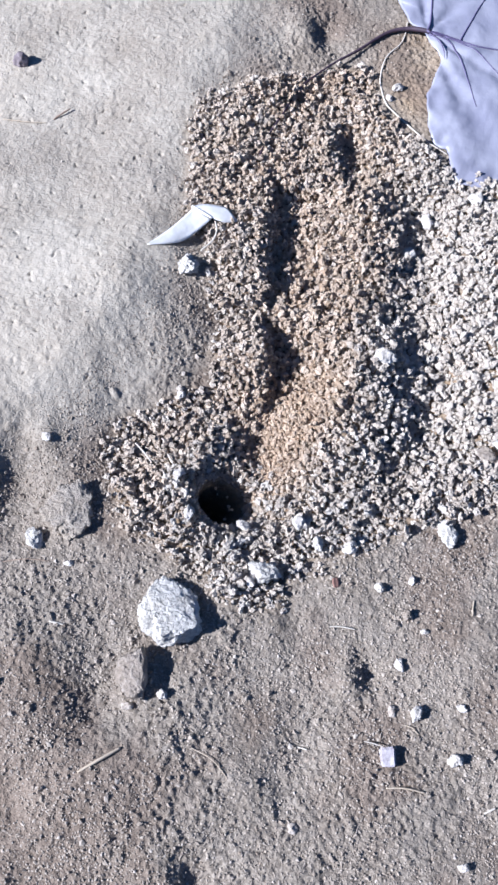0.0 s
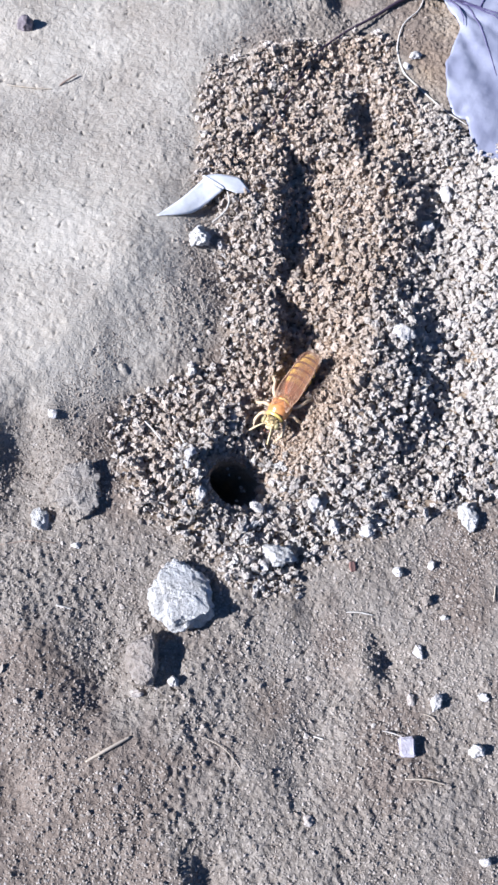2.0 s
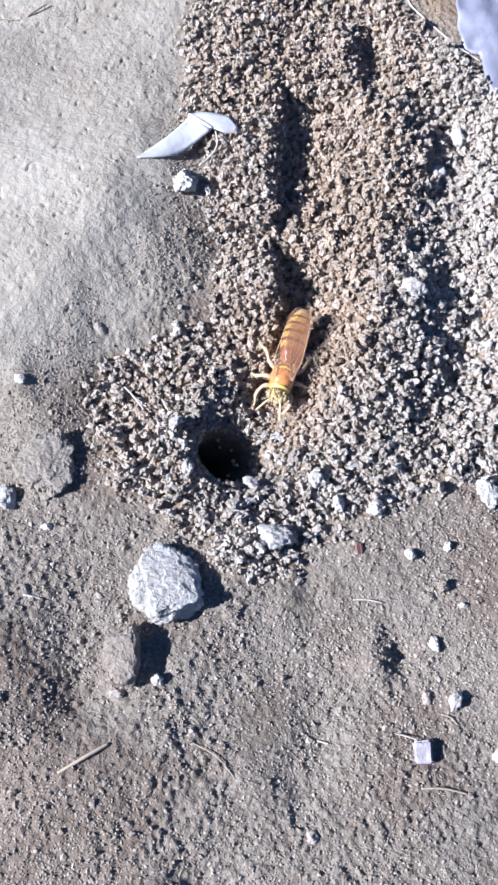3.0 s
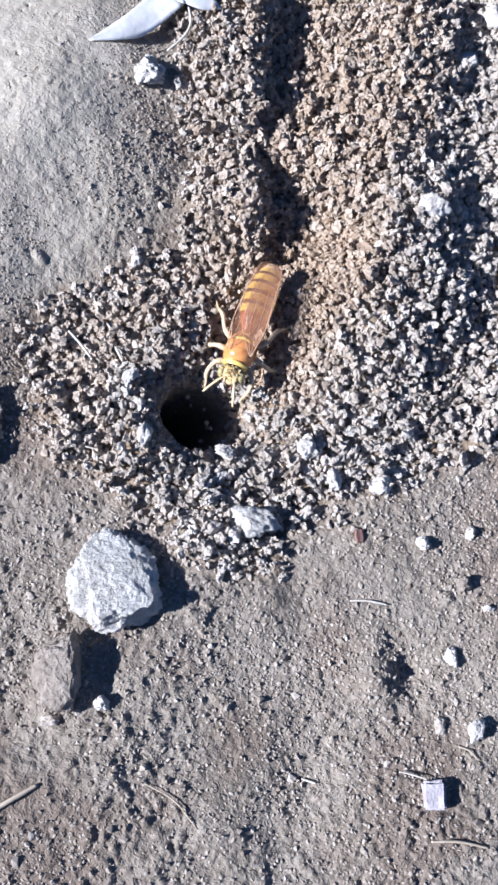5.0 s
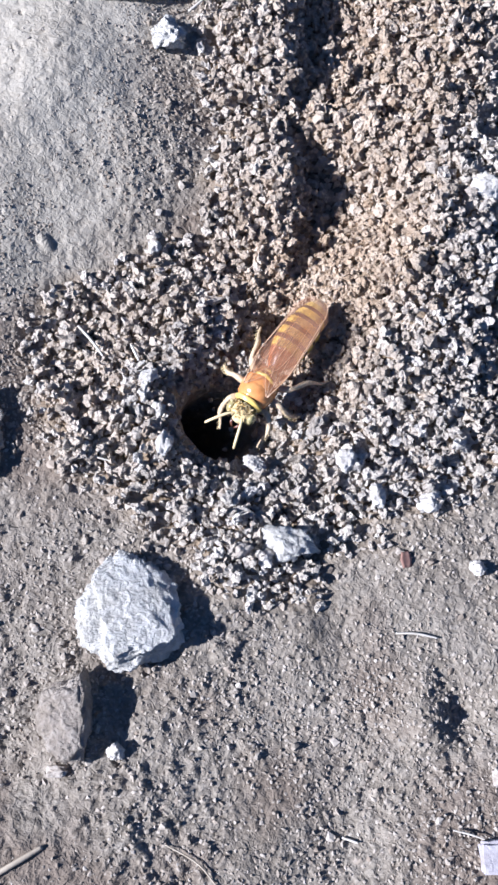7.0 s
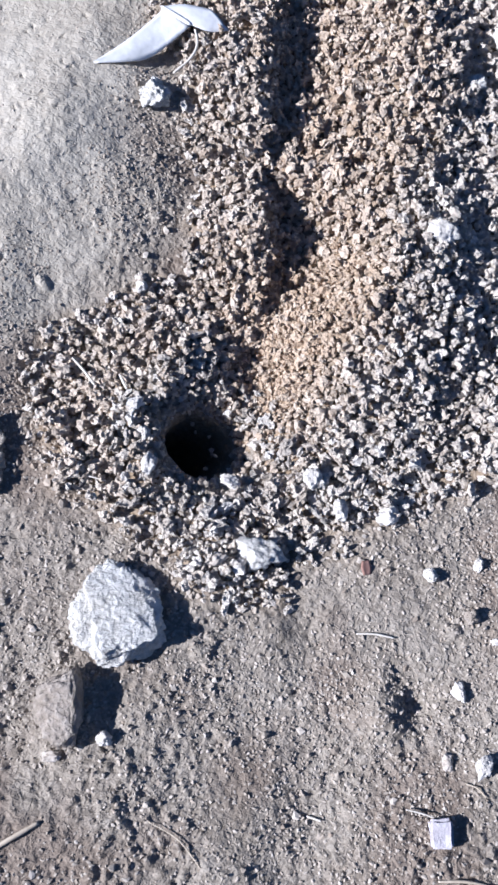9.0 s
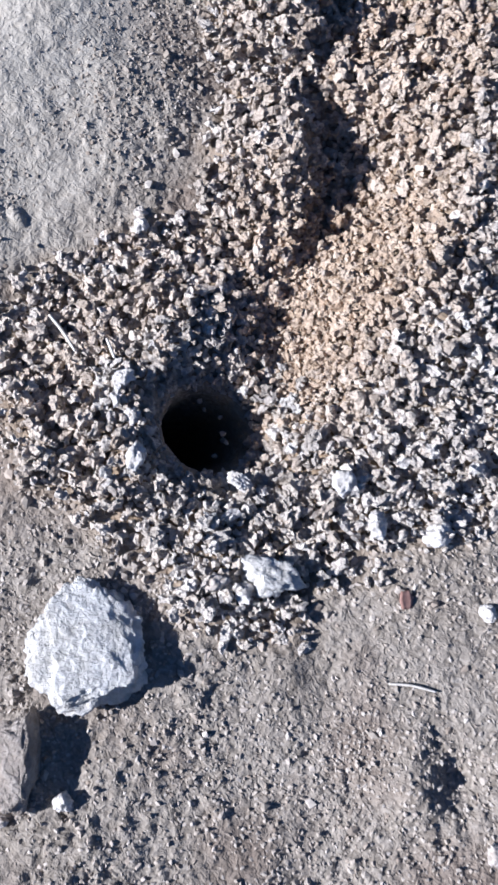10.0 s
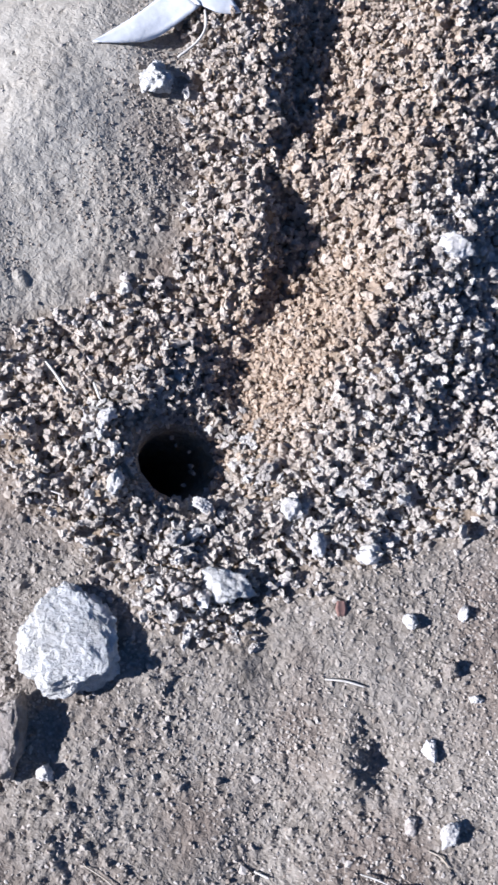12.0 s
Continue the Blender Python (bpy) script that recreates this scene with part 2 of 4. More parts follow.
CREAM = plain_material("cream_cuticle", (0.66, 0.50, 0.23), (0.82, 0.66, 0.37), 900, 0.4, 0.00005)
HAIRY = plain_material("pale_hair", (0.48, 0.34, 0.12), (0.86, 0.69, 0.36), 1900, 0.75, 0.0008)
EYE_M = plain_material("compound_eye", (0.26, 0.22, 0.09), (0.40, 0.34, 0.16), 3000, 0.25, 0.00003)
WING = wing_material()
WING_VEIN = plain_material("wing_vein", (0.46, 0.27, 0.14), (0.64, 0.44, 0.28), 900, 0.4, 0)


# ---- helpers for shapes (millimetres in, metres out) ----
def mesh_from(name, verts, faces, mat, smooth=True):
    me = bpy.data.meshes.new(name)
    me.from_pydata([tuple(v) for v in verts], [], [tuple(f) for f in faces])
    me.materials.append(mat)
    if smooth:
        me.polygons.foreach_set("use_smooth", [True] * len(me.polygons))
    me.update()
    return me


def mesh_bulk(name, verts, faces, mat):
    # many faces of one size, from arrays
    me = bpy.data.meshes.new(name)
    k = faces.shape[1]
    me.vertices.add(len(verts))
    me.vertices.foreach_set("co", np.asarray(verts, np.float32).ravel())
    me.loops.add(faces.size)
    me.loops.foreach_set("vertex_index", faces.astype(np.int32).ravel())
    me.polygons.add(len(faces))
    me.polygons.foreach_set("loop_start", np.arange(0, faces.size, k, dtype=np.int32))
    me.polygons.foreach_set("use_smooth", np.ones(len(faces), bool))
    me.materials.append(mat)
    me.update(calc_edges=True)
    me.validate()
    return me


def part(name, me, parent, label="", at=None):
    ob = new(name, me)
    ob.parent = parent
    if at is not None:
        ob.matrix_basis = at
    return tagged(ob, label)


def ico(level):
    bm = bmesh.new()
    bmesh.ops.create_icosphere(bm, subdivisions=level, radius=1.0)
    v = np.array([p.co[:] for p in bm.verts])
    f = np.array([[q.index for q in p.verts] for p in bm.faces])
    bm.free()
    return v, f


def tube(points, radii, sides=8):
    # tapered tube along points, in mm, returned as metres
    pts = [Vector(p) for p in points]
    verts, faces = [], []
    side = None
    for i, p in enumerate(pts):
        d = (pts[min(i + 1, len(pts) - 1)] - pts[max(i - 1, 0)]).normalized()
        if side is None:
            side = d.orthogonal().normalized()
        side = (side - d * side.dot(d)).normalized()
        up = d.cross(side)
        for k in range(sides):
            a = 2 * math.pi * k / sides
            verts.append((p + (side * math.cos(a) + up * math.sin(a)) * radii[i]) * MM)
    n = len(pts)
    for i in range(n - 1):
        for k in range(sides):
            a, b = i * sides + k, i * sides + (k + 1) % sides
            faces.append((a, b, b + sides, a + sides))
    faces.append(tuple(reversed(range(sides))))
    faces.append(tuple(range((n - 1) * sides, n * sides)))
    return verts, faces


def curve_points(ctrl, n):
    # smooth line through control points
    c = [Vector(p) for p in ctrl]
    out = []
    segs = len(c) - 1
    for i in range(n + 1):
        t = i / n * segs
        k = min(int(t), segs - 1)
        u = t - k
        p0, p1, p2, p3 = c[max(k - 1, 0)], c[k], c[k + 1], c[min(k + 2, segs)]
        out.append(0.5 * ((2 * p1) + (p2 - p0) * u + (2 * p0 - 5 * p1 + 4 * p2 - p3) * u * u + (3 * p1 - p0 - 3 * p2 + p3) * u ** 3))
    return out


# ---- relief of the ground ----
def hash01(i, j, seed):
    v = (i.astype(np.int64) * 374761393 + j.astype(np.int64) * 668265263 + seed * 1442695041) & 0xFFFFFFFF
    v = ((v ^ (v >> 13)) * 1274126177) & 0xFFFFFFFF
    return ((v ^ (v >> 16)) & 0xFFFFFF) / float(0xFFFFFF)


def vnoise(x, y, size, seed):
    x, y = x / size, y / size
    i, j = np.floor(x), np.floor(y)
    u, v = x - i, y - j
    u, v = u * u * (3 - 2 * u), v * v * (3 - 2 * v)
    a, b = hash01(i, j, seed), hash01(i + 1, j, seed)
    c, d = hash01(i, j + 1, seed), hash01(i + 1, j + 1, seed)
    return (a * (1 - u) + b * u) * (1 - v) + (c * (1 - u) + d * u) * v - 0.5


def fbm(x, y, size, seed, octaves=4, gain=0.5):
    s, a = 0, 1.0
    for o in range(octaves):
        s = s + a * vnoise(x + 17.3 * o, y - 9.1 * o, size, seed + o)
        size, a = size / 2.03, a * gain
    return s


def cells(x, y, size, seed):
    # rounded grains on a jittered lattice, of random height
    x, y = x / size, y / size
    i, j = np.floor(x), np.floor(y)
    best, tall = np.full(x.shape, 9.0), np.zeros(x.shape)
    for a in (-1, 0, 1):
        for b in (-1, 0, 1):
            gx_, gy_ = i + a, j + b
            qx, qy = gx_ + hash01(gx_, gy_, seed), gy_ + hash01(gx_, gy_, seed + 1)
            d = (qx - x) ** 2 + (qy - y) ** 2
            near = d < best
            best = np.where(near, d, best)
            tall = np.where(near, hash01(gx_, gy_, seed + 2), tall)
    return tall * np.clip(1.1 - 1.3 * best, 0, 1)


def ridges(x, y, size, seed):
    # winding raised lines
    return 1 - 4 * np.abs(vnoise(x, y, size, seed))


def sstep(a, b, v):
    t = np.clip((v - a) / (b - a), 0, 1)
    return t * t * (3 - 2 * t)


def polyline(x, y, pts):
    # distance to a line, the side of it (plus: right of its way) and how far along, 0 to 1
    best = np.full(x.shape, 1e9)
    side = np.zeros(x.shape)
    along = np.zeros(x.shape)
    n = len(pts) - 1
    for k in range(n):
        (ax, ay), (bx, by) = pts[k], pts[k + 1]
        dx, dy = bx - ax, by - ay
        t = np.clip(((x - ax) * dx + (y - ay) * dy) / (dx * dx + dy * dy), 0, 1)
        qx, qy = x - ax - t * dx, y - ay - t * dy
        d = np.hypot(qx, qy)
        near = d < best
        best = np.where(near, d, best)
        side = np.where(near, np.sign(qx * dy - qy * dx), side)
        along = np.where(near, (k + t) / n, along)
    return best, side, along


def blob(x, y, cx, cy, rx, ry, turn=0.0):
    c, s = math.cos(radians(turn)), math.sin(radians(turn))
    u, v = (x - cx) * c + (y - cy) * s, -(x - cx) * s + (y - cy) * c
    return np.exp(-(u / rx) ** 2 - (v / ry) ** 2)


HOLE = (21.6, 90.6, 5.3, 5.3)
DEPTH = 46.0
AXIS = (-0.26, 0.02)
CRUST_EDGE = [(34, 275), (26, 235), (14, 205), (9, 175), (5, 152), (-4, 127), (-21, 106), (-42, 99), (-90, 92)]
BANK_A = [(33.5, 177), (32.5, 168), (31.5, 158), (32, 145), (30, 138), (31.5, 130), (32.5, 122), (32, 114)]
CREST_B = [(60, 182), (64, 168), (65, 154), (62.5, 140), (65.5, 122), (62, 106), (51, 94)]
CREST_C = [(54.5, 124), (52, 115), (46, 106)]
SCOOP = [(25, 89), (28, 97), (31, 106), (35, 118), (40, 128)]
MOUND = [(13, 198), (11, 174), (18, 148), (21, 130), (19.5, 119), (13, 112), (4, 107), (-2, 101), (-3, 94), (3, 83), (13, 76), (22, 67), (34, 68), (42, 75), (52, 82), (60, 86),
         (84, 93), (125, 98), (130, 176), (86, 181), (78, 187), (70, 195), (63, 205), (60, 217), (42, 214), (26, 206)]


def mound_mask(x, y):
    # 1 inside the spoil, falling to 0 across its ragged edge
    d, _, _ = polyline(x, y, MOUND + MOUND[:1])
    inside = np.zeros(x.shape, bool)
    n = len(MOUND)
    for k in range(n):
        (ax, ay), (bx, by) = MOUND[k], MOUND[(k + 1) % n]
        cross = (ay > y) != (by > y)
        with np.errstate(divide="ignore", invalid="ignore"):
            xs = ax + (y - ay) * (bx - ax) / (by - ay if by != ay else 1e-9)
        inside ^= cross & (x < xs)
    d = np.where(inside, d, -d) + 5.0 * fbm(x, y, 9, 5, 3)
    return sstep(-4.0, 3.0, d)


def hole_rho(px, py):
    return np.hypot((px - HOLE[0]) / HOLE[2], (py - HOLE[1]) / HOLE[3])


def relief(x, y):
    wx, wy = x + 2.0 * fbm(x, y, 10, 31, 3), y + 2.0 * fbm(x, y, 10, 47, 3)
    h = 1.6 * fbm(x, y, 60, 3, 3) + 1.7 * fbm(x, y, 27, 13, 2)
    # crusted hump, its crest along the edge, falling away to both sides
    d, s, _ = polyline(wx, wy, CRUST_EDGE)
    d = d * s
    hump, d_hump = sstep(-6, 8, d), d
    crest = (6.6 - 3.4 * sstep(146, 168, y)) * (0.4 * sstep(-24, 8, d) + 0.6 * np.clip((d + 19) / 24, 0, 1)) - np.clip(0.05 * (d - 2), 0, 5)
    # spoil heap, banked up level with the crust at its upper end
    m = mound_mask(x, y)
    h += crest * (1 - m) + m * (-0.3 + 2.6 * sstep(126, 156, y) * (1 - sstep(30, 48, x)))
    d, s, a = polyline(wx, wy, BANK_A[::-1])
    ends = sstep(0, 0.12, a) * sstep(0, 0.1, 1 - a)
    r = d * s
    h += ends * (2.6 * (1 - sstep(-2.2, 3.2, r)) * np.exp(-np.clip(-r - 2, 0, 99) / 13) - 2.7 * sstep(-2.2, 3.2, r) * np.exp(-np.clip(r - 2, 0, 99) / 12)) * (1 - 0.9 * blob(x, y, 32, 137.5, 10, 3.4)) * (1 - 0.6 * blob(x, y, 32, 119.0, 10, 1.6)) * (1 + 0.55 * blob(x, y, 33, 127, 14, 7))
    d, s, a = polyline(wx, wy, CREST_B[::-1])
    ends = sstep(0, 0.1, a) * sstep(0, 0.1, 1 - a)
    r = d * s
    h += ends * (2.8 * (1 - sstep(-10, 8, r)) * np.exp(-np.clip(-r - 9, 0, 99) / 10) - 2.2 * sstep(-10, 8, r) * np.exp(-np.clip(r - 8, 0, 99) / 8))
    h += 2.6 * m * sstep(66, 92, x) * sstep(90, 110, y)
    d, s, a = polyline(wx, wy, CREST_C[::-1])
    ends = sstep(0, 0.15, a) * sstep(0, 0.15, 1 - a)
    r = d * s
    h += ends * (1.4 * (1 - sstep(-2, 3, r)) * np.exp(-np.clip(-r - 1, 0, 99) / 5) - 1.0 * sstep(-2, 3, r) * np.exp(-np.clip(r, 0, 99) / 5))
    # broad fall towards the east, from the scooped run to the foot of the pale side
    h += 2.7 * m * sstep(30, 45, x - 0.55 * np.clip(y - 108, 0, 30)) * (1 - sstep(46, 68, wx)) * sstep(90, 102, y) * (1 - sstep(118, 136, y))
    # upper part of the heap, two dark hollows
    h -= 2.6 * blob(wx, wy, 54.5, 190, 4, 9) - 2.2 * blob(wx, wy, 47, 190, 4, 10)
    h -= 1.3 * blob(wx, wy, 69, 162, 3, 8) - 1.0 * blob(wx, wy, 62, 162, 4, 9)
    # crumbs banked up against the burrow from the west
    h += 0.6 * m * sstep(-7, 15, x) * (1 - sstep(15.5, 24, x)) * sstep(72, 84, y) * (1 - sstep(92, 102, y))
    # scooped run that leads down to the burrow
    d, s, a = polyline(wx, wy, SCOOP)
    h -= (4.3 * (1 - a) ** 0.8 + 0.3) * np.exp(-(d / 6.5) ** 2) * sstep(14, 23, x + 0.35 * (y - 90))
    h += 1.1 * blob(x, y, 18, 102, 6, 6) + 1.5 * blob(x, y, 13, 89, 4, 8) + 0.9 * blob(x, y, 20, 80, 8, 4)
    h -= (1.7 + 0.5 * sstep(2, -6, x - HOLE[0])) * np.exp(-(np.clip(hole_rho(x, y) - 1, 0, 9) / 0.42) ** 2) * sstep(0.2, 1.0, hole_rho(x, y))
    # clods under the crust, small bumps and dents
    west_bumps = [
        (-10.5, 86.5, 6.5, 9, 1.4), (-34, 96, 6, 10, 2.3), (-23, 94, 6, 10, -2.1), (-20, 53, 9, 10, 2.4), (-3, 48, 7, 8, -1.7), (-29, 29, 6, 6, 1.8),
        (-20, 28, 5, 6, -1.7), (-31, 80, 5, 4, 1.4), (-18, 103, 3, 3, 0.9), (-3, 43, 7, 5, -1.2), (-14, 40, 9, 6, 0.8),
    ]
    east_bumps = [
        (10, 10, 5, 7, 1.6), (17, 10, 4, 6, -1.6), (26, 36, 7, 8, 0.7), (37, 34, 6, 9, -0.6), (47.6, 51.5, 3.4, 3.6, 2.0), (52.3, 52.8, 2.8, 3.2, -1.5),
        (43, 229, 5, 7, 1.8), (50, 231, 4, 6, -1.8), (38, 238, 6, 8, 1.2), (33, 62, 2.5, 5, 0.5), (36.5, 62, 1.8, 5, -0.5), (28, 30, 5, 4, 0.6),
        (33, 31, 3, 5, -0.5), (9.5, 51, 3.0, 4.0, -1.2), (38, 41, 4, 7, -0.7),
    ]
    for cx, cy, rx, ry, hh in west_bumps + east_bumps:
        h += hh * blob(wx, wy, cx, cy, rx, ry)
    # uneven surface
    h += 1.2 * fbm(x, y, 12, 11, 3) * (0.42 + 0.98 * m) * (1 - 0.45 * hump) + (0.2 + 1.0 * m) * fbm(x, y, 4.2, 71, 3) * (1 - 0.65 * hump) + 0.22 * fbm(x, y, 1.5, 73, 2)
    # packed grains, each of its own height
    rough = (0.16 + 0.5 * (1 - sstep(-16, -6, d_hump))) * (0.75 + 0.8 * fbm(x, y, 16, 53, 2))
    h += rough * (0.2 * cells(x, y, 1.7, 201) + 0.7 * cells(x, y, 0.95, 207) + 0.2 * ridges(x + y * 0.3, y, 1.2, 217))
    return h


def axis_line(lo, hi, step, far):
    mid = list(np.arange(lo, hi + step * 0.5, step))
    out, d = [], step
    left, right = lo, mid[-1]
    while left > -far:
        d *= 1.32
        left, right = left - d, right + d
        out.append((left, right))
    return np.array([p[0] for p in reversed(out)] + mid + [p[1] for p in out])


STEP = 0.3
X_LO, X_HI, Y_LO, Y_HI = -50.0, 110.0, 2.0, 258.0
gx, gy = axis_line(X_LO, X_HI, STEP, 60000), axis_line(Y_LO, Y_HI, STEP, 60000)
GX, GY = np.meshgrid(gx, gy)
H = relief(np.clip(GX, -400, 400), np.clip(GY, -400, 500))
fade = sstep(150, 400, np.maximum(np.abs(GX - 30), np.abs(GY - 128)))
H = H * (1 - fade)
MASK = mound_mask(GX, GY)
rng = np.random.default_rng(7)
ix0, iy0 = int(np.searchsorted(gx, X_LO)), int(np.searchsorted(gy, Y_LO))


def splat(count, r_lo, r_hi, h_lo, h_hi, sharp, keep, thin=(0.5, 1.0)):
    # small grains, or pits, raised on the fine part of the sheet
    px, py = rng.uniform(X_LO + 2, X_HI - 2, count), rng.uniform(Y_LO + 2, Y_HI - 2, count)
    rr, hh = rng.uniform(r_lo, r_hi, count), rng.uniform(h_lo, h_hi, count)
    turn, flat = rng.uniform(0, math.pi, count), rng.uniform(*thin, count)
    ok = keep(px, py)
    for cx, cy, r, hgt, t, q in zip(px[ok], py[ok], rr[ok], hh[ok], turn[ok], flat[ok]):
        i0, i1 = int((cx - r - X_LO) / STEP), int((cx + r - X_LO) / STEP) + 2
        j0, j1 = int((cy - r - Y_LO) / STEP), int((cy + r - Y_LO) / STEP) + 2
        sl = (slice(iy0 + j0, iy0 + j1), slice(ix0 + i0, ix0 + i1))
        dx, dy = GX[sl] - cx, GY[sl] - cy
        c, s = math.cos(t), math.sin(t)
        d = np.hypot(dx * c + dy * s, (dy * c - dx * s) / q) / r
        H[sl] += hgt * np.clip(1 - d ** sharp, 0, 1)


def off_slope(px, py):
    d, side, _ = polyline(px, py, CRUST_EDGE)
    return 1 - 0.75 * sstep(-18, -10, d * side) * (1 - sstep(2, 8, d * side))


splat(300, 0.5, 1.1, -0.7, -0.3, 1.6, lambda px, py: rng.uniform(size=len(px)) < 0.5 * off_slope(px, py), (0.3, 0.6))
splat(1900, 0.4, 0.95, -0.7, -0.25, 1.5, lambda px, py: polyline(px, py, CRUST_EDGE)[0] * polyline(px, py, CRUST_EDGE)[1] > 3, (0.22, 0.5))
splat(700, 0.45, 0.9, 0.08, 0.2, 2.2, lambda px, py: polyline(px, py, CRUST_EDGE)[0] * polyline(px, py, CRUST_EDGE)[1] > 0)
splat(500, 1.0, 1.8, 0.3, 0.6, 2.5, lambda px, py: rng.uniform(size=len(px)) < 0.7 * (polyline(px, py, CRUST_EDGE)[1] < 0) * off_slope(px, py))


def height(px, py):
    i = np.clip(np.rint((np.asarray(px) - X_LO) / STEP).astype(int) + ix0, 0, len(gx) - 1)
    j = np.clip(np.rint((np.asarray(py) - Y_LO) / STEP).astype(int) + iy0, 0, len(gy) - 1)
    return H[j, i]


FRESH = np.clip(blob(GX, GY, 35, 106, 13, 20, -20) * 0.6 + 0.8 * blob(GX, GY, 46, 155, 14, 42) + 1.0 * blob(GX, GY, 74, 217, 8, 15), 0, 1)
FRESH = np.clip(np.maximum(FRESH, 0.8 * MASK) * (0.8 + 0.9 * fbm(GX, GY, 7, 91, 3)), 0, 1)
d_edge, s_edge, _ = polyline(GX, GY, CRUST_EDGE)
# pale tone drawn back in the west, colouring in the shade of hollows there
CRUST_V = np.clip(sstep(-22, -4, d_edge * s_edge - 9 * (1 - sstep(-18, -6, GX))) * (0.8 + 0.8 * fbm(GX, GY, 25, 61, 4)), 0, 1)

# browner soil in ragged patches on the open ground
BROWN = sstep(0.0, 0.35, fbm(GX, GY, 24, 141, 4) + 0.5 * blob(GX, GY, -9, 29, 15, 15) + 0.2 * blob(GX, GY, 52, 40, 16, 14) + 0.3 * blob(GX, GY, -27, 14, 14, 14) - 0.3 * blob(GX, GY, -22, 66, 18, 10) - 0.25 * blob(GX, GY, 30, 28, 12, 20))
BROWN = BROWN * (1 - sstep(-14, 0, d_edge * s_edge)) * (1 - MASK)

# the packed rim of the burrow is plain grey
RIM = 1 - 0.85 * (1 - sstep(1.35, 1.7, hole_rho(GX, GY))) * (1 - sstep(-1, 5, GX - HOLE[0]))
FRESH = FRESH * RIM

FRESH, CRUST_V, BROWN = FRESH * (1 - fade), CRUST_V * (1 - fade) + 0.3 * fade, BROWN * (1 - fade) + 0.2 * fade


def build_ground():
    px, py, pz = GX.copy(), GY.copy(), H.copy()
    # the burrow: a shaft that slants away under its near rim
    rho = hole_rho(GX, GY) + 0.10 * fbm(GX, GY, 5, 23, 3)
    ins = rho < 1
    u = np.clip((1 - rho) / 0.72, 0, 1)
    depth = DEPTH * u ** 1.7
    shrink = np.where(rho > 0.28, (1 - 0.22 * u) / np.maximum(rho, 1e-6), 0.78 / 0.28)
    wob = 1 + 0.12 * fbm(GX * 3 + depth, GY * 3, 6, 29, 2)
    px = np.where(ins, HOLE[0] + AXIS[0] * depth + (GX - HOLE[0]) * shrink * wob, px)
    py = np.where(ins, HOLE[1] + AXIS[1] * depth + (GY - HOLE[1]) * shrink * wob, py)
    pz = np.where(ins, H * (1 - u) - 0.4 - depth + 0.5 * fbm(GX, GY, 1.5, 83, 2), pz)
    nx, ny = len(gx), len(gy)
    verts = np.stack([px.ravel(), py.ravel(), pz.ravel()], 1) * MM
    q = np.arange(ny * nx).reshape(ny, nx)
    faces = np.stack([q[:-1, :-1].ravel(), q[:-1, 1:].ravel(), q[1:, 1:].ravel(), q[1:, :-1].ravel()], 1)
    me = mesh_bulk("ground", verts, faces, SOIL)
    for name, values in (("fresh", FRESH), ("crust", CRUST_V), ("brown", BROWN), ("gap_shade", 0.6 * MASK * RIM)):
        me.attributes.new(name, "FLOAT", "POINT").data.foreach_set("value", values.ravel().astype(np.float32))
    return tagged(new("ground", me), "bare dry grey-brown silty ground with a pale crust and a burrow", "ground", kind="structure")


ground = build_ground()


# ---- crumbs of dug-out soil ----
ICO1, ICO1_F = ico(1)
ICO2, ICO2_F = ico(2)


def broken(seed, base, planes=9, lumpy=0.16, near=0.55, span=(0.72, 1.2)):
    # a lump broken along random faces, a little rough
    pick = np.random.default_rng(seed)
    nrm = pick.normal(size=(planes, 3))
    nrm /= np.linalg.norm(nrm, axis=1)[:, None]
    dist = pick.uniform(near, 0.95, planes)
    dots = base @ nrm.T
    r = np.min(np.where(dots > 0.05, dist / np.maximum(dots, 0.05), 1.15), axis=1)
    r = np.minimum(r, 1.15)
    off = Vector((seed * 7.31, seed * 3.77, seed * 1.93))
    k = np.array([1 + lumpy * noise.noise(Vector(v) * 2.2 + off) + 0.6 * lumpy * noise.noise(Vector(v) * 5.0 + off) for v in base])
    return base * (r * k)[:, None] * pick.uniform(*span, 3)


CRUMB_SHAPES = [broken(s, ICO2, 9, 0.95, 0.62, (0.66, 1.34)) for s in range(24)]
ROUND_SHAPES = [broken(60 + s, ICO2, 9, 0.75, 0.66, (0.68, 1.26)) for s in range(16)]
GRAIN_SHAPES = [broken(90 + s, ICO1, 6, 0.5) * np.array((1.35, 0.9, 0.85)) for s in range(10)]


def random_turns(n):
    q = rng.normal(size=(n, 4))
    q /= np.linalg.norm(q, axis=1)[:, None]
    w, x, y, z = q.T
    return np.stack([np.stack([1 - 2 * (y * y + z * z), 2 * (x * y - z * w), 2 * (x * z + y * w)], 1),
                     np.stack([2 * (x * y + z * w), 1 - 2 * (x * x + z * z), 2 * (y * z - x * w)], 1),
                     np.stack([2 * (x * z - y * w), 2 * (y * z + x * w), 1 - 2 * (x * x + y * y)], 1)], 1)


def lattice(x0, x1, y0, y1, cell, jitter):
    # places spread evenly, each moved a little
    px, py = np.meshgrid(np.arange(x0, x1, cell), np.arange(y0, y1, cell))
    px = px + cell * 0.5 * (np.arange(px.shape[0]) % 2)[:, None]
    return (px + rng.uniform(-jitter, jitter, px.shape) * cell).ravel(), (py + rng.uniform(-jitter, jitter, py.shape) * cell).ravel()


def fine_run(px, py):
    # the scooped run, where the crumbs are finer
    return blob(px, py, 33, 105, 9, 16, -20)


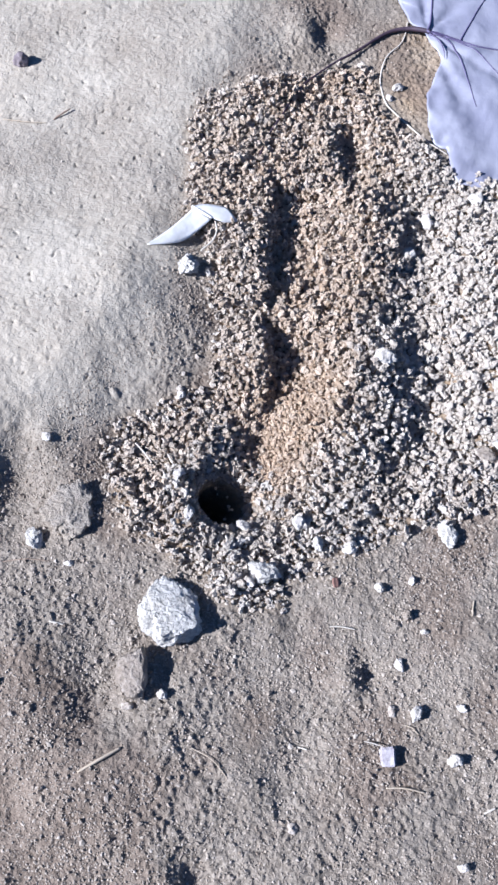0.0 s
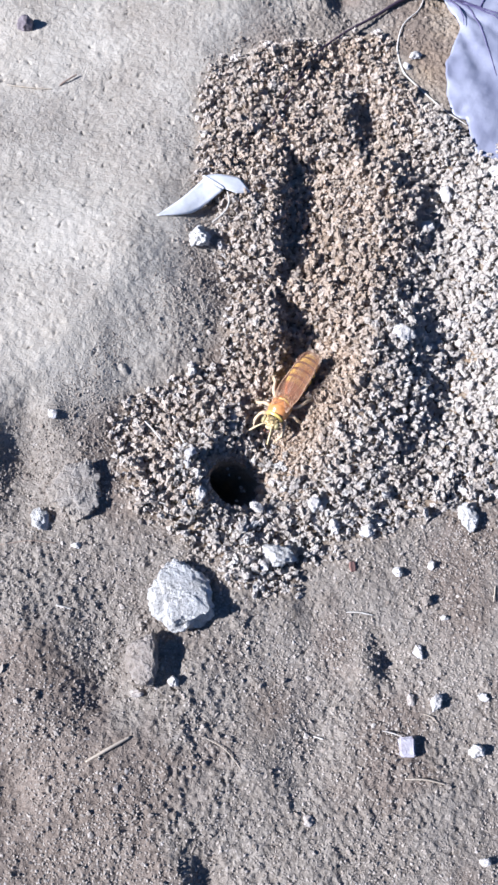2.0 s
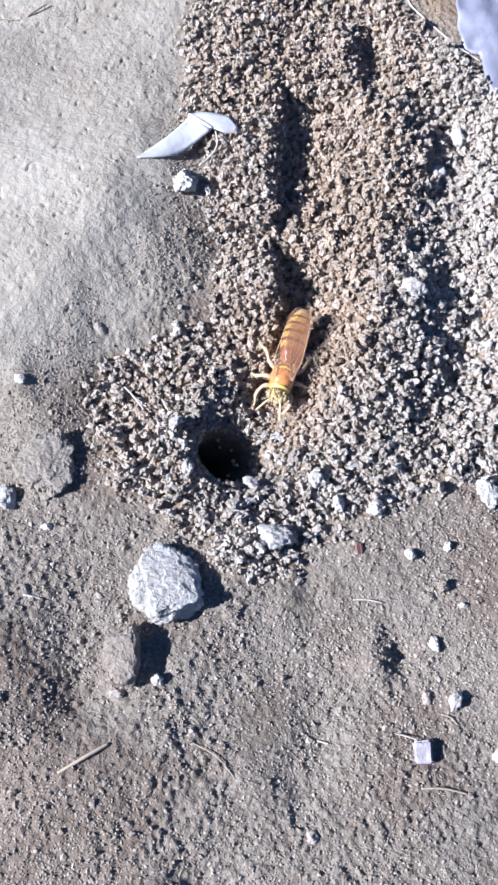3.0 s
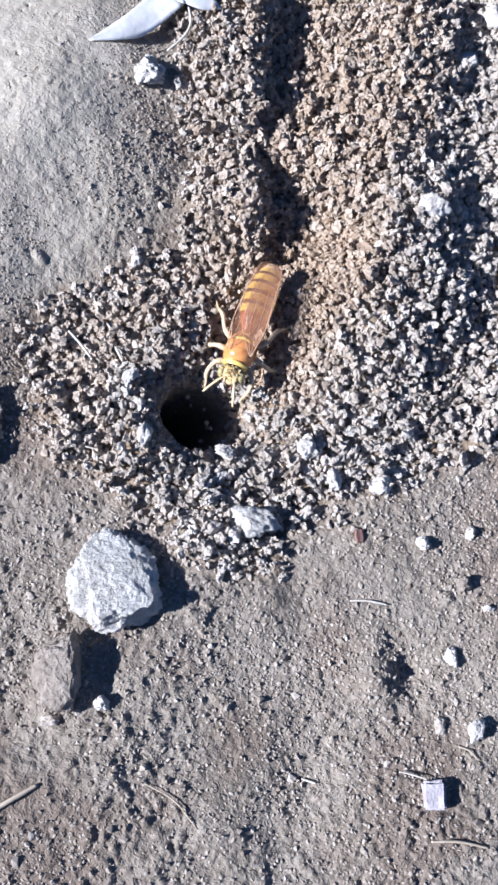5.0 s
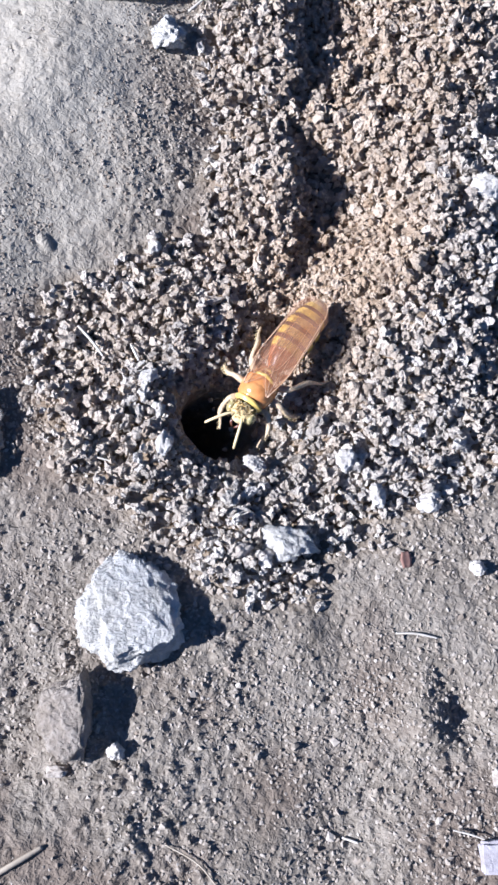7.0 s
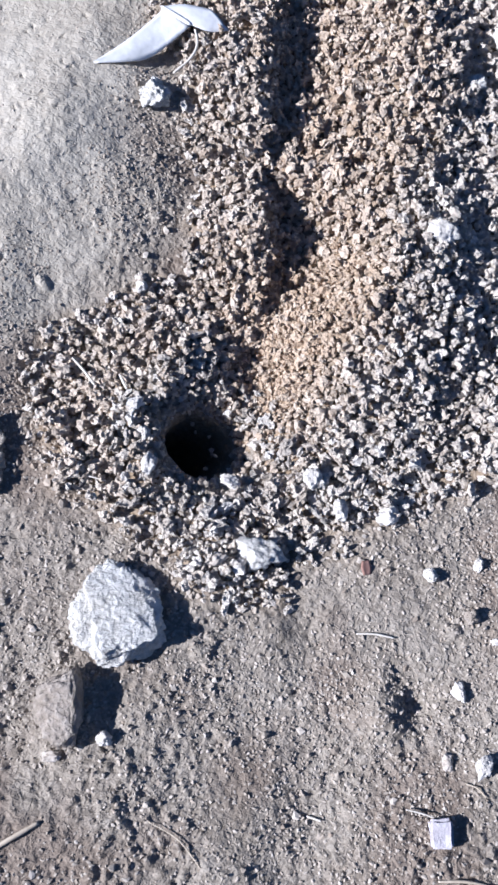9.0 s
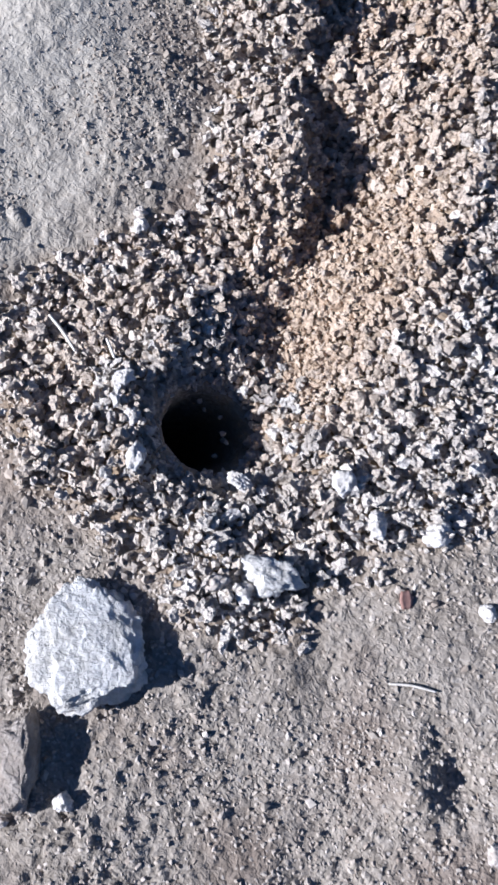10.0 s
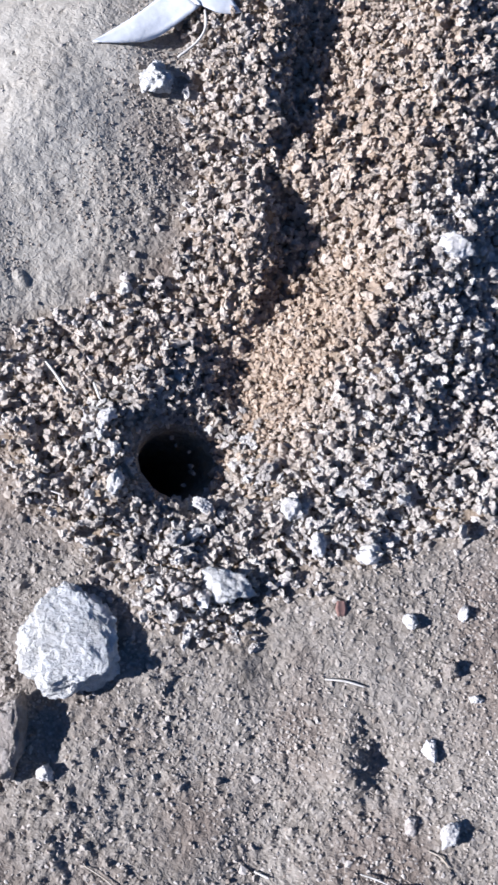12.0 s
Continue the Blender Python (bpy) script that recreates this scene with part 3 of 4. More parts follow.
def west_rim(px, py):
    # the packed rim on the west and south side of the burrow, bare of crumbs
    a = np.arctan2(py - HOLE[1], px - HOLE[0])
    return 1.05 + 0.16 * np.clip(np.cos(a + 2.6), 0, 1)


def pale_part(px, py):
    # the weathered east side of the heap, with larger and rounder crumbs
    return sstep(60, 78, px + 10 * fbm(px, py, 16, 37, 3)) * sstep(92, 108, py) * (1 - 0.6 * sstep(168, 186, py))


def crumb_field():
    # places and radii of the heap's crumbs, in mm: a bedded layer, a looser one on top, and fine ones in the gaps
    out = []
    for cell, lo, span, z0, z1, share in ((1.10, 0.44, 0.40, 0.0, 0.7, 0.97), (1.32, 0.42, 0.50, 0.9, 2.0, 0.60), (1.0, 0.24, 0.26, 0.0, 0.6, 0.55), (1.2, 0.26, 0.26, 0.9, 1.6, 0.30)):
        px, py = lattice(-8, 112, 62, 222, cell, 0.38)
        n = len(px)
        run = fine_run(px, py)
        keep = (rng.uniform(size=n) < mound_mask(px, py) * (share - 0.22 * pale_part(px, py))) & (mound_mask(px, py) > 0.12)
        r = lo + span * rng.beta(1.4, 2.4, n) + 0.30 * rng.uniform(size=n) * (rng.uniform(size=n) < 0.06 * (lo > 0.4))
        r *= (1 - 0.14 * run) * (1 + 0.22 * pale_part(px, py))
        z = height(px, py) + rng.uniform(z0, z1, n) * (1 - 0.35 * run)
        keep &= hole_rho(px, py) > np.where(r < 0.42, 1.07, west_rim(px, py)) + 0.08 * r
        out.append(np.stack([px, py, z, r])[:, keep])
    # fine ones filling the run
    n = 1500
    px, py = rng.normal(33, 5, n), rng.normal(105, 9, n)
    keep = (hole_rho(px, py) > 1.08) & (mound_mask(px, py) > 0.3)
    out.append(np.stack([px, py, height(px, py) + rng.uniform(-0.1, 0.9, n), rng.uniform(0.28, 0.5, n)])[:, keep])
    # small ones packed into the burrow's rim
    n = 420
    px, py = rng.uniform(HOLE[0] - 11, HOLE[0] + 8, n), rng.uniform(HOLE[1] - 10, HOLE[1] + 9, n)
    keep = (hole_rho(px, py) > 1.03) & (hole_rho(px, py) < 1.4)
    out.append(np.stack([px, py, height(px, py) + rng.uniform(-0.1, 0.2, n), rng.uniform(0.26, 0.52, n)])[:, keep])
    # a few that have rolled into the burrow's mouth
    n = 7
    a, d = rng.uniform(-1.0, 1.9, n), rng.uniform(6.0, 11.0, n)
    out.append(np.stack([HOLE[0] + AXIS[0] * d + 4.3 * np.cos(a), HOLE[1] + AXIS[1] * d + 4.3 * np.sin(a), -0.6 - d, rng.uniform(0.25, 0.45, n)]))
    return np.concatenate(out, axis=1)


def grain_field():
    # small grains bedded in the open ground, thick on the worn lower ground and near the heap, thin on the crust
    px, py = lattice(X_LO + 3, 88, Y_LO + 3, Y_HI - 3, 0.53, 0.45)
    n = len(px)
    d, _, _ = polyline(px, py, MOUND + MOUND[:1])
    de, se, _ = polyline(px, py, CRUST_EDGE)
    de = de * se
    low = (1 - sstep(88, 112, py)) * (1 - sstep(84, 96, px)) * (1 - sstep(-16, -6, de))
    share = 0.10 + 0.62 * low + 0.50 * sstep(-21, -14, de) * (1 - sstep(-5, 3, de)) + 0.4 * np.exp(-d / 4)
    share *= 0.85 + 1.5 * fbm(px, py, 13, 33, 3)
    keep = (rng.uniform(size=n) < share) & (mound_mask(px, py) < 0.6) & (hole_rho(px, py) > 1.2)
    px, py, d, de = px[keep], py[keep], d[keep], de[keep]
    n = len(px)
    r = 0.19 + 0.24 * rng.beta(1.3, 2.2, n) + 0.40 * rng.uniform(size=n) * (rng.uniform(size=n) < 0.03 + 0.45 * np.exp(-d / 4))
    r *= 1 - 0.35 * sstep(-12, 0, de)
    return px, py, height(px, py) + r * rng.uniform(-0.8, -0.05, n), r


cx, cy, cz, cr = crumb_field()
near_burrow = (np.hypot(cx - 21.8, cy - 89.6) < 19) & (cr > 0.55)
single = np.zeros(len(cx), bool)
order = np.argsort(np.hypot(cx - 21.8, cy - 89.6) + 100 * ~near_burrow)[:300]
single[order] = True


def scatter(name, shapes, tris, px, py, pz, pr, mat, flat):
    # one mesh of many turned copies of a few shapes
    n = len(px)
    kind, turn = rng.integers(0, len(shapes), n), random_turns(n)
    f = np.clip(1.1 * blob(px, py, 34, 103, 9, 17, -20) + 0.85 * (1 - sstep(-7, 7, px - 52 - 18 * sstep(125, 165, py))) * sstep(98, 116, py) * (0.85 + 0.6 * fbm(px, py, 22, 19, 2)) * (0.6 + 0.4 * sstep(26, 38, px)) * mound_mask(px, py) + 0.7 * blob(px, py, 73, 216, 8, 16) + 0.4 * (1 - sstep(14, 22, px)) * (1 - sstep(100, 112, py)) * sstep(74, 84, py) * mound_mask(px, py) + rng.normal(0, 0.12, n), 0, 1)
    c = np.clip(0.8 * pale_part(px, py) + 0.25 * (1 - sstep(80, 92, py)) + rng.normal(0, 0.15, n), 0, 1)
    de, se, _ = polyline(px, py, CRUST_EDGE)
    c = np.maximum(c, 0.6 * sstep(-4, 8, de * se))
    verts, faces, fresh, crust, first = [], [], [], [], 0
    for s, shape in enumerate(shapes):
        i = np.where(kind == s)[0]
        v = np.einsum("nij,vj->nvi", turn[i], shape) * pr[i][:, None, None]
        v += np.stack([px[i], py[i], pz[i]], 1)[:, None, :]
        nv = len(shape)
        verts.append(v.reshape(-1, 3))
        faces.append((tris[None] + (first + np.arange(len(i)) * nv)[:, None, None]).reshape(-1, 3))
        first += len(i) * nv
        fresh.append(np.repeat(f[i], nv))
        crust.append(np.repeat(c[i], nv))
    me = mesh_bulk(name, np.concatenate(verts) * MM, np.concatenate(faces), mat)
    if flat:
        me.polygons.foreach_set("use_smooth", np.zeros(len(me.polygons), bool))
    for key, values in (("fresh", fresh), ("crust", crust)):
        me.attributes.new(key, "FLOAT", "POINT").data.foreach_set("value", np.concatenate(values).astype(np.float32))
    return me


def build_spoil():
    base = new("soil_crumbs")
    i = np.where(~single)[0]
    tagged(base, "heap of loose grey-tan soil crumbs dug out beside a burrow", "soil", kind="stuff")
    worn = rng.uniform(size=len(cx)) < 0.10 + 0.6 * pale_part(cx, cy) + 0.1 * (1 - sstep(78, 90, cy))
    layers = (("crumb_layer", i[(cr[i] > 0.46) & ~worn[i]], CRUMB_SHAPES, ICO2_F, True),
              ("pale_crumb_layer", i[(cr[i] > 0.46) & worn[i]], ROUND_SHAPES, ICO2_F, True),
              ("fine_crumb_layer", i[cr[i] <= 0.46], GRAIN_SHAPES, ICO1_F, True))
    for name, k, shapes, tris, facets in layers:
        me = scatter(name, shapes, tris, cx[k], cy[k], cz[k], cr[k], CRUMB, facets)
        tagged(part(name, me, base), kind="stuff")
    return base


spoil = build_spoil()
grains = new("soil_grains", scatter("soil_grains", GRAIN_SHAPES, ICO1_F, *grain_field(), GRAIN, True))
tagged(grains, "fine loose grey soil grains strewn over the ground", "soil", kind="stuff")


# ---- stones and pebbles ----
def stone(name, x, y, size, turn, mat, label, category, seed, lumpy=0.25, level=3, sink=0.3, flat=0.0, group="", tilt=0.0, lean=0.0, planes=10, near=0.55, egg=0.0, even=False, cliff=None, lift=0.0):
    v, f = ico(level)
    v = broken(seed, v, planes, 0.05, near) * 1.08
    off = Vector((seed * 5.17, seed * 2.39, seed * 8.11))
    out = []
    for p in v:
        o, p = p, Vector(p)
        if even:
            p = Vector((p.x * size[0], p.y * size[1], p.z * size[2])) / size[0]
        k = 1 + lumpy * (0.5 * noise.noise(p * 1.5 + off) + 0.40 * noise.noise(p * 3.4 + off) + 0.2 * noise.noise(p * 7.5 + off) + 0.12 * noise.noise(p * 16 + off) + (0.08 * noise.noise(p * 30 + off) if level > 5 else 0))
        q = Vector(o) * k
        if cliff is not None and q.x > cliff:
            q.x = cliff + (q.x - cliff) * 0.3
        if flat and q.z > flat:
            q.z = flat + (q.z - flat) * 0.3
        out.append((q.x * (1 - egg * q.y) * size[0] * MM, q.y * size[1] * MM, q.z * size[2] * MM))
    ob = new(name, mesh_from(name, out, f, mat))
    z = 1.5 * float(mound_mask(np.array([x]), np.array([y]))[0]) + float(np.median(height(x + np.array([-1, 0, 1, 0, 0]) * size[0] * 0.5, y + np.array([0, -1, 0, 1, 0]) * size[1] * 0.5)))
    ob.matrix_basis = pose(x * MM, y * MM, (z + lift + size[2] * (1 - 2 * sink)) * MM, tilt, lean, turn)
    return tagged(ob, label, category, group)


stone("stone", 11.0, 63.8, (6.2, 6.0, 3.6), 4, WHITE_STONE, "chalky white rough stone lying beside the burrow", "stone", 3, 0.36, 6, 0.3, 0.55, lean=7, tilt=-9, planes=12, near=0.88, egg=0.2)
stone("stone", 5.0, 51.2, (3.8, 3.7, 3.3), 4, GREY_STONE, "dull grey-brown stone half sunk in the soil", "stone", 19, 0.35, 5, 0.3, 0.45, planes=9, near=0.78, lean=-16, cliff=0.2)
stone("clod", -11.6, 85.2, (4.4, 6.8, 2.3), 4, TAN_CLOD, "tan lump of soil sunk in the ground", "clod", 17, 0.45, 6, 0.36, 0.5, planes=10, near=0.8, even=True)
stone("clod", -33.0, 211.0, (2.3, 2.5, 1.7), 5, DARK_CLOD, "small dark lilac-brown clod on the pale crust", "clod", 21, 0.4, 4, 0.25, near=0.75)
stone("pebble", 12.3, 147.8, (2.5, 2.4, 2.0), 20, WHITE_STONE, "rough bluish-white pebble under a dry petal", "pebble", 31, 0.7, 5, 0.25, near=0.7)
stone("pebble", 26.2, 83.6, (1.55, 1.1, 1.0), -20, PALE_PEBBLE, "pale pebble on the lip of the burrow", "pebble", 57, 0.5, 5, 0.2, near=0.7, lift=1.3)
# x, y and half sizes in mm
LOWER_PEBBLES = [
    (61.7, 44.2, 1.35, 1.65, 1.1, PALE_PEBBLE), (57.0, 44.7, 0.75, 0.85, 0.7, TAN_PEBBLE), (69.2, 35.2, 1.45, 1.45, 1.2, PALE_PEBBLE), (71.3, 45.3, 1.3, 0.7, 0.7, PALE_PEBBLE),
    (77.1, 36.4, 0.9, 0.9, 0.8, GREY_STONE), (59.1, 54.1, 1.0, 1.0, 0.8, PALE_PEBBLE), (69.0, 15.3, 1.2, 0.9, 0.7, PALE_PEBBLE), (35.9, 22.2, 0.9, 0.7, 0.5, TAN_PEBBLE),
    # second of these is a lilac pebble; its darker tan stands in for shade
    (9.9, 47.3, 1.0, 1.1, 0.9, PALE_PEBBLE), (3.0, 44.8, 1.7, 0.8, 0.7, TAN_PEBBLE),
]
MIDDLE_PEBBLES = [
    (64.7, 61.2, 0.8, 0.7, 0.6, PALE_PEBBLE), (61.3, 64.8, 0.9, 1.1, 0.9, GREY_STONE), (-18.4, 78.8, 1.9, 2.1, 1.5, WHITE_STONE), (-15.3, 85.6, 0.7, 0.7, 0.6, PALE_PEBBLE),
    (-10.7, 73.7, 0.8, 0.8, 0.7, PALE_PEBBLE), (49.3, 78.9, 1.6, 1.3, 1.0, PALE_PEBBLE), (71.7, 83.3, 1.6, 2.1, 1.5, WHITE_STONE),
    (30.3, 73.0, 2.7, 1.9, 2.0, WHITE_STONE), (55.5, 70.5, 1.0, 1.0, 0.8, PALE_PEBBLE), (62.9, 72.4, 0.7, 1.3, 0.6, PALE_PEBBLE), (24.5, 71.6, 1.4, 1.0, 0.9, TAN_PEBBLE),
    (27.6, 70.6, 1.1, 1.1, 0.9, PALE_PEBBLE), (14.2, 84.8, 1.1, 1.2, 0.9, PALE_PEBBLE), (38.2, 84.0, 1.2, 1.3, 1.1, PALE_PEBBLE), (42.2, 79.6, 1.0, 1.5, 1.0, PALE_PEBBLE),
]
HEAP_PEBBLES = [
    (11.7, 114.2, 1.0, 1.0, 0.9, PALE_PEBBLE), (58.9, 124.6, 1.8, 1.6, 1.3, PALE_PEBBLE), (73.6, 168.6, 1.7, 2.6, 1.3, PALE_PEBBLE), (67.9, 158, 1.4, 1.4, 1.1, WHITE_STONE),
    (86.4, 174, 1.5, 1.7, 1.2, PALE_PEBBLE), (-17.2, 101.6, 1.0, 1.0, 0.6, PALE_PEBBLE), (11.8, 94.2, 1.1, 1.0, 0.9, PALE_PEBBLE), (65.6, 208.2, 0.9, 0.9, 0.8, PALE_PEBBLE),
    (68.2, 212.0, 1.1, 1.0, 0.9, PALE_PEBBLE), (81.8, 101.8, 2.0, 1.2, 1.0, GREY_STONE), (85.4, 103.0, 2.0, 1.8, 1.5, WHITE_STONE),
]
for i, (x, y, a, b, c, mat) in enumerate(LOWER_PEBBLES + MIDDLE_PEBBLES + HEAP_PEBBLES):
    tone = {"pale_pebble": "small pale pebble lying on the dry soil", "tan_pebble": "small tan pebble lying on the dry soil",
            "grey_stone": "small grey pebble lying on the dry soil", "chalky_stone": "small chalky white pebble on the dry soil"}[mat.name]
    stone("pebble", x, y, (a, b, c), i * 37 % 50 - 25, mat, tone, "pebble", 40 + i, 0.55, 4, 0.25, near=0.62, planes=8, group="pebbles on the ground")


def chip(x, y, a, b, c, turn):
    bm = bmesh.new()
    bmesh.ops.create_cube(bm, size=1.0)
    for v in bm.verts:
        v.co = Vector((v.co.x * a, v.co.y * b, v.co.z * c)) * MM
    bmesh.ops.bevel(bm, geom=bm.edges[:], offset=0.35 * MM, segments=2, affect="EDGES")
    bmesh.ops.subdivide_edges(bm, edges=bm.edges[:], cuts=2, use_grid_fill=True)
    for v in bm.verts:
        v.co += 0.28 * MM * noise.noise_vector(v.co / MM * 0.55 + Vector((3, 1, 7)))
    me = bpy.data.meshes.new("stone_chip")
    bm.to_mesh(me)
    bm.free()
    me.materials.append(LILAC_CHIP)
    ob = new("stone_chip", me)
    ob.matrix_basis = pose(x * MM, y * MM, (float(height(x, y)) + c * 0.35) * MM, 4, -5, turn)
    return tagged(ob, "squarish pale lilac-white stone chip on the soil", "stone chip")


chip(55.3, 35.6, 3.1, 3.7, 1.4, 3)


# ---- straws, sticks and fibres ----
def strand(name, pts, r, mat, label, category, lift=0.2, sides=7):
    r *= 0.8
    line = curve_points([(x, y, float(height(x, y)) * 0.9 + z + lift + 1.3 * float(mound_mask(np.array([x]), np.array([y]))[0])) for x, y, z in pts], 6 * (len(pts) - 1) + 4)
    k = len(line)
    radii = [r * (0.55 + 0.45 * math.sin(math.pi * (0.12 + 0.76 * i / (k - 1)))) for i in range(k)]
    v, f = tube(line, radii, sides)
    return tagged(new(name, mesh_from(name, v, f, mat)), label, category)


STRAW_LABEL = "short bleached straw lying on the soil"
strand("straw", [(50.6, 38.6, 0.4), (52.5, 38.2, 0.5), (54.4, 37.6, 0.7)], 0.16, PALE_STRAW, "thin pale straw leaning on a stone chip", "straw")
strand("straw", [(54.6, 29.7, 0), (58.5, 29.7, 0.2), (62.6, 28.9, 0)], 0.24, STRAW, "tan straw lying flat on the soil", "straw")
strand("straw", [(37.4, 37.6, 0), (39.3, 37.0, 0.1)], 0.2, PALE_STRAW, STRAW_LABEL, "straw")
strand("straw", [(74.6, 25.2, 0), (76.8, 26.2, 0.2)], 0.28, PALE_STRAW, STRAW_LABEL, "straw")
strand("straw", [(76.2, 68.3, 0), (75.4, 64.8, 0.1)], 0.2, STRAW, STRAW_LABEL, "straw")
strand("straw", [(59.2, 42.0, 0), (60.8, 41.4, 0.3), (62.0, 40.2, 0)], 0.15, STRAW, STRAW_LABEL, "straw")
strand("stick", [(-5.8, 32.0, 0), (-2.0, 34.2, 0.3), (2.1, 36.6, 0.1)], 0.42, STRAW, "short tan broken stick on the soil", "stick")
strand("straw", [(16.2, 36.8, 0), (20.1, 34.7, 0.2), (23.2, 31.2, 0)], 0.13, STRAW, "thin bent tan straw on the soil", "straw")
strand("straw", [(-13.5, 61.1, 0.1), (-10.5, 60.5, 0.2)], 0.33, PALE_STRAW, STRAW_LABEL, "straw")
strand("straw", [(2.0, 101.8, 0.9), (3.8, 99.9, 1.1), (5.6, 97.5, 0.9)], 0.26, PALE_STRAW, "bleached straw among the soil crumbs", "straw")
strand("straw", [(9.2, 99.2, 0.5), (10.4, 96.8, 0.6)], 0.24, PALE_STRAW, "bleached straw among the soil crumbs", "straw")
strand("straw", [(4.6, 83.2, 0.3), (8.2, 82.4, 0.4)], 0.16, PALE_STRAW, "bleached straw among the soil crumbs", "straw")
strand("straw", [(-26, 73.6, 0), (-20, 74.4, 0.2), (-14.6, 74.2, 0)], 0.15, BROWN_STICK, "thin dark straw lying on the soil", "straw")
strand("straw", [(-36, 191.6, 0), (-30, 190.9, 0.2), (-25, 191, 0)], 0.2, STRAW, "thin tan straw on the pale crust", "straw")
strand("twig", [(-23.2, 192.4, 0), (-21.5, 193.6, 0.5), (-19.2, 195.6, 0.6)], 0.28, BROWN_STICK, "tiny dark twig on the pale crust", "twig")
strand("straw", [(44.6, 62.0, 0.1), (47.2, 62.0, 0.2), (50.0, 61.5, 0.1)], 0.2, PALE_STRAW, STRAW_LABEL, "straw")
strand("fibre", [(72.6, 236.1, 0.2), (70.6, 228.7, 0.2), (65.9, 223.0, 0.1), (64.0, 216.8, 0.0), (63.8, 212.4, 0.0), (64.8, 206.2, 0.1), (67.6, 202.5, 0.1), (71.3, 197.9, 0.2), (75.5, 193.2, 0.3), (80.6, 189.8, 0.3)],
       0.28, PALE_STRAW, "long curved white plant fibre beside the leaf", "fibre")


# ---- scrap of red leaf ----
def red_scrap():
    v, f = [], []
    for j in range(5):
        for i in range(5):
            a, b = i / 4 - 0.5, j / 4 - 0.5
            v.append((1.7 * a * (1 - 0.7 * abs(b)) * MM, 2.0 * b * MM, (0.5 + 0.4 * a * a + 0.4 * b) * MM))
    for j in range(4):
        for i in range(4):
            k = j * 5 + i
            f.append((k, k + 1, k + 6, k + 5))
    ob = new("leaf_scrap", mesh_from("leaf_scrap", v, f, RED_BIT))
    s = ob.modifiers.new("thick", "SOLIDIFY")
    s.thickness = 0.2 * MM
    ob.matrix_basis = pose(46.0 * MM, 71.4 * MM, float(height(46.0, 71.4)) * MM, 0, 18, 12)
    return tagged(ob, "tiny curled reddish leaf scrap among the crumbs", "leaf scrap")


red_scrap()


# ---- white dry petal, folded across its middle ----
def patch(edge_a, edge_b, n, k, rise):
    # a thin sheet between two curved edges, in mm
    a, b = curve_points(edge_a, n), curve_points(edge_b, n)
    v, f = [], []
    for j in range(n + 1):
        for i in range(k + 1):
            s = i / k
            p = a[j].lerp(b[j], s)
            z = p.z + rise * math.sin(math.pi * s) * math.sin(math.pi * min(1, 0.15 + j / n)) + 0.10 * math.sin(7 * s + 5 * j / n)
            v.append((p.x * MM, p.y * MM, z * MM))
    for j in range(n):
        for i in range(k):
            q = j * (k + 1) + i
            f.append((q, q + 1, q + k + 2, q + k + 1))
    return v, f


def dry_petal():
    base = new("dry_petal")
    base.matrix_basis = pose(2.4 * MM, 151.6 * MM, (float(height(2.4, 151.6)) + 0.15) * MM)
    tagged(base, "white papery dry petal, folded, lying on the crumbs", "petal")
    blade = patch([(0, 0, 0.2), (5.5, 5.0, 0.3), (10.0, 10.4, 0.3), (10.5, 11.8, 0.3)], [(0.2, -0.2, 0.2), (5.3, 0.9, -0.4), (9.4, 2.8, -0.8), (15.4, 8.6, 0.2)], 14, 8, 0.5)
    flap = patch([(10.5, 11.8, 0.4), (14.5, 12.6, 0.4), (18.8, 12.4, 0.0)], [(15.4, 8.6, 0.3), (18.4, 7.8, 0.0), (21.8, 8.7, -0.4)], 10, 6, 0.3)
    for name, (v, f) in (("blade", blade), ("flap", flap)):
        ob = part(name, mesh_from(name, v, f, PETAL), base)
        s = ob.modifiers.new("thick", "SOLIDIFY")
        s.thickness = 0.16 * MM
    v, f = tube(curve_points([(10.4, 11.8, 0.45), (12.8, 10.2, 0.55), (15.5, 8.5, 0.4)], 10), [0.12, 0.3] + [0.34] * 7 + [0.3, 0.15], 7)
    part("fold", mesh_from("fold", v, f, PETAL), base, "creased white fold")
    v, f = tube(curve_points([(16.2, 7.8, 0.2), (16.6, 5.0, 0.0), (15.6, 2.4, -0.3), (12.9, -0.3, -0.9)], 14), [0.2] * 15, 6)
    part("stalk", mesh_from("stalk", v, f, PALE_STRAW), base, "thin curved pale stalk")


dry_petal()


# ---- broad dry leaf with its stalk ----
LEAF_BASE = (77.1, 230.2)


# the blade's rim round from the stalk's end, in mm
LEAF_RIM = [(0, 0), (1.3, -3.1), (3.4, -7.1), (3.6, -9.4), (1.5, -14.5), (0.1, -18.7), (-1.4, -22.0), (-1.5, -28.8), (-1.3, -34.6), (0.2, -38.3), (3.0, -40.2), (3.5, -45.5),
            (4.9, -50.0), (8.1, -51.2), (14.7, -52.1), (30, -56), (50, -45), (68, -20), (72, 5), (60, 30), (40, 46), (15, 44), (-6, 32), (-9.8, 18), (-6.4, 12.0), (-4.6, 4.9), (-1.6, 1.8), (0, 0)]
LEAF_MID = (22.0, -6.0)


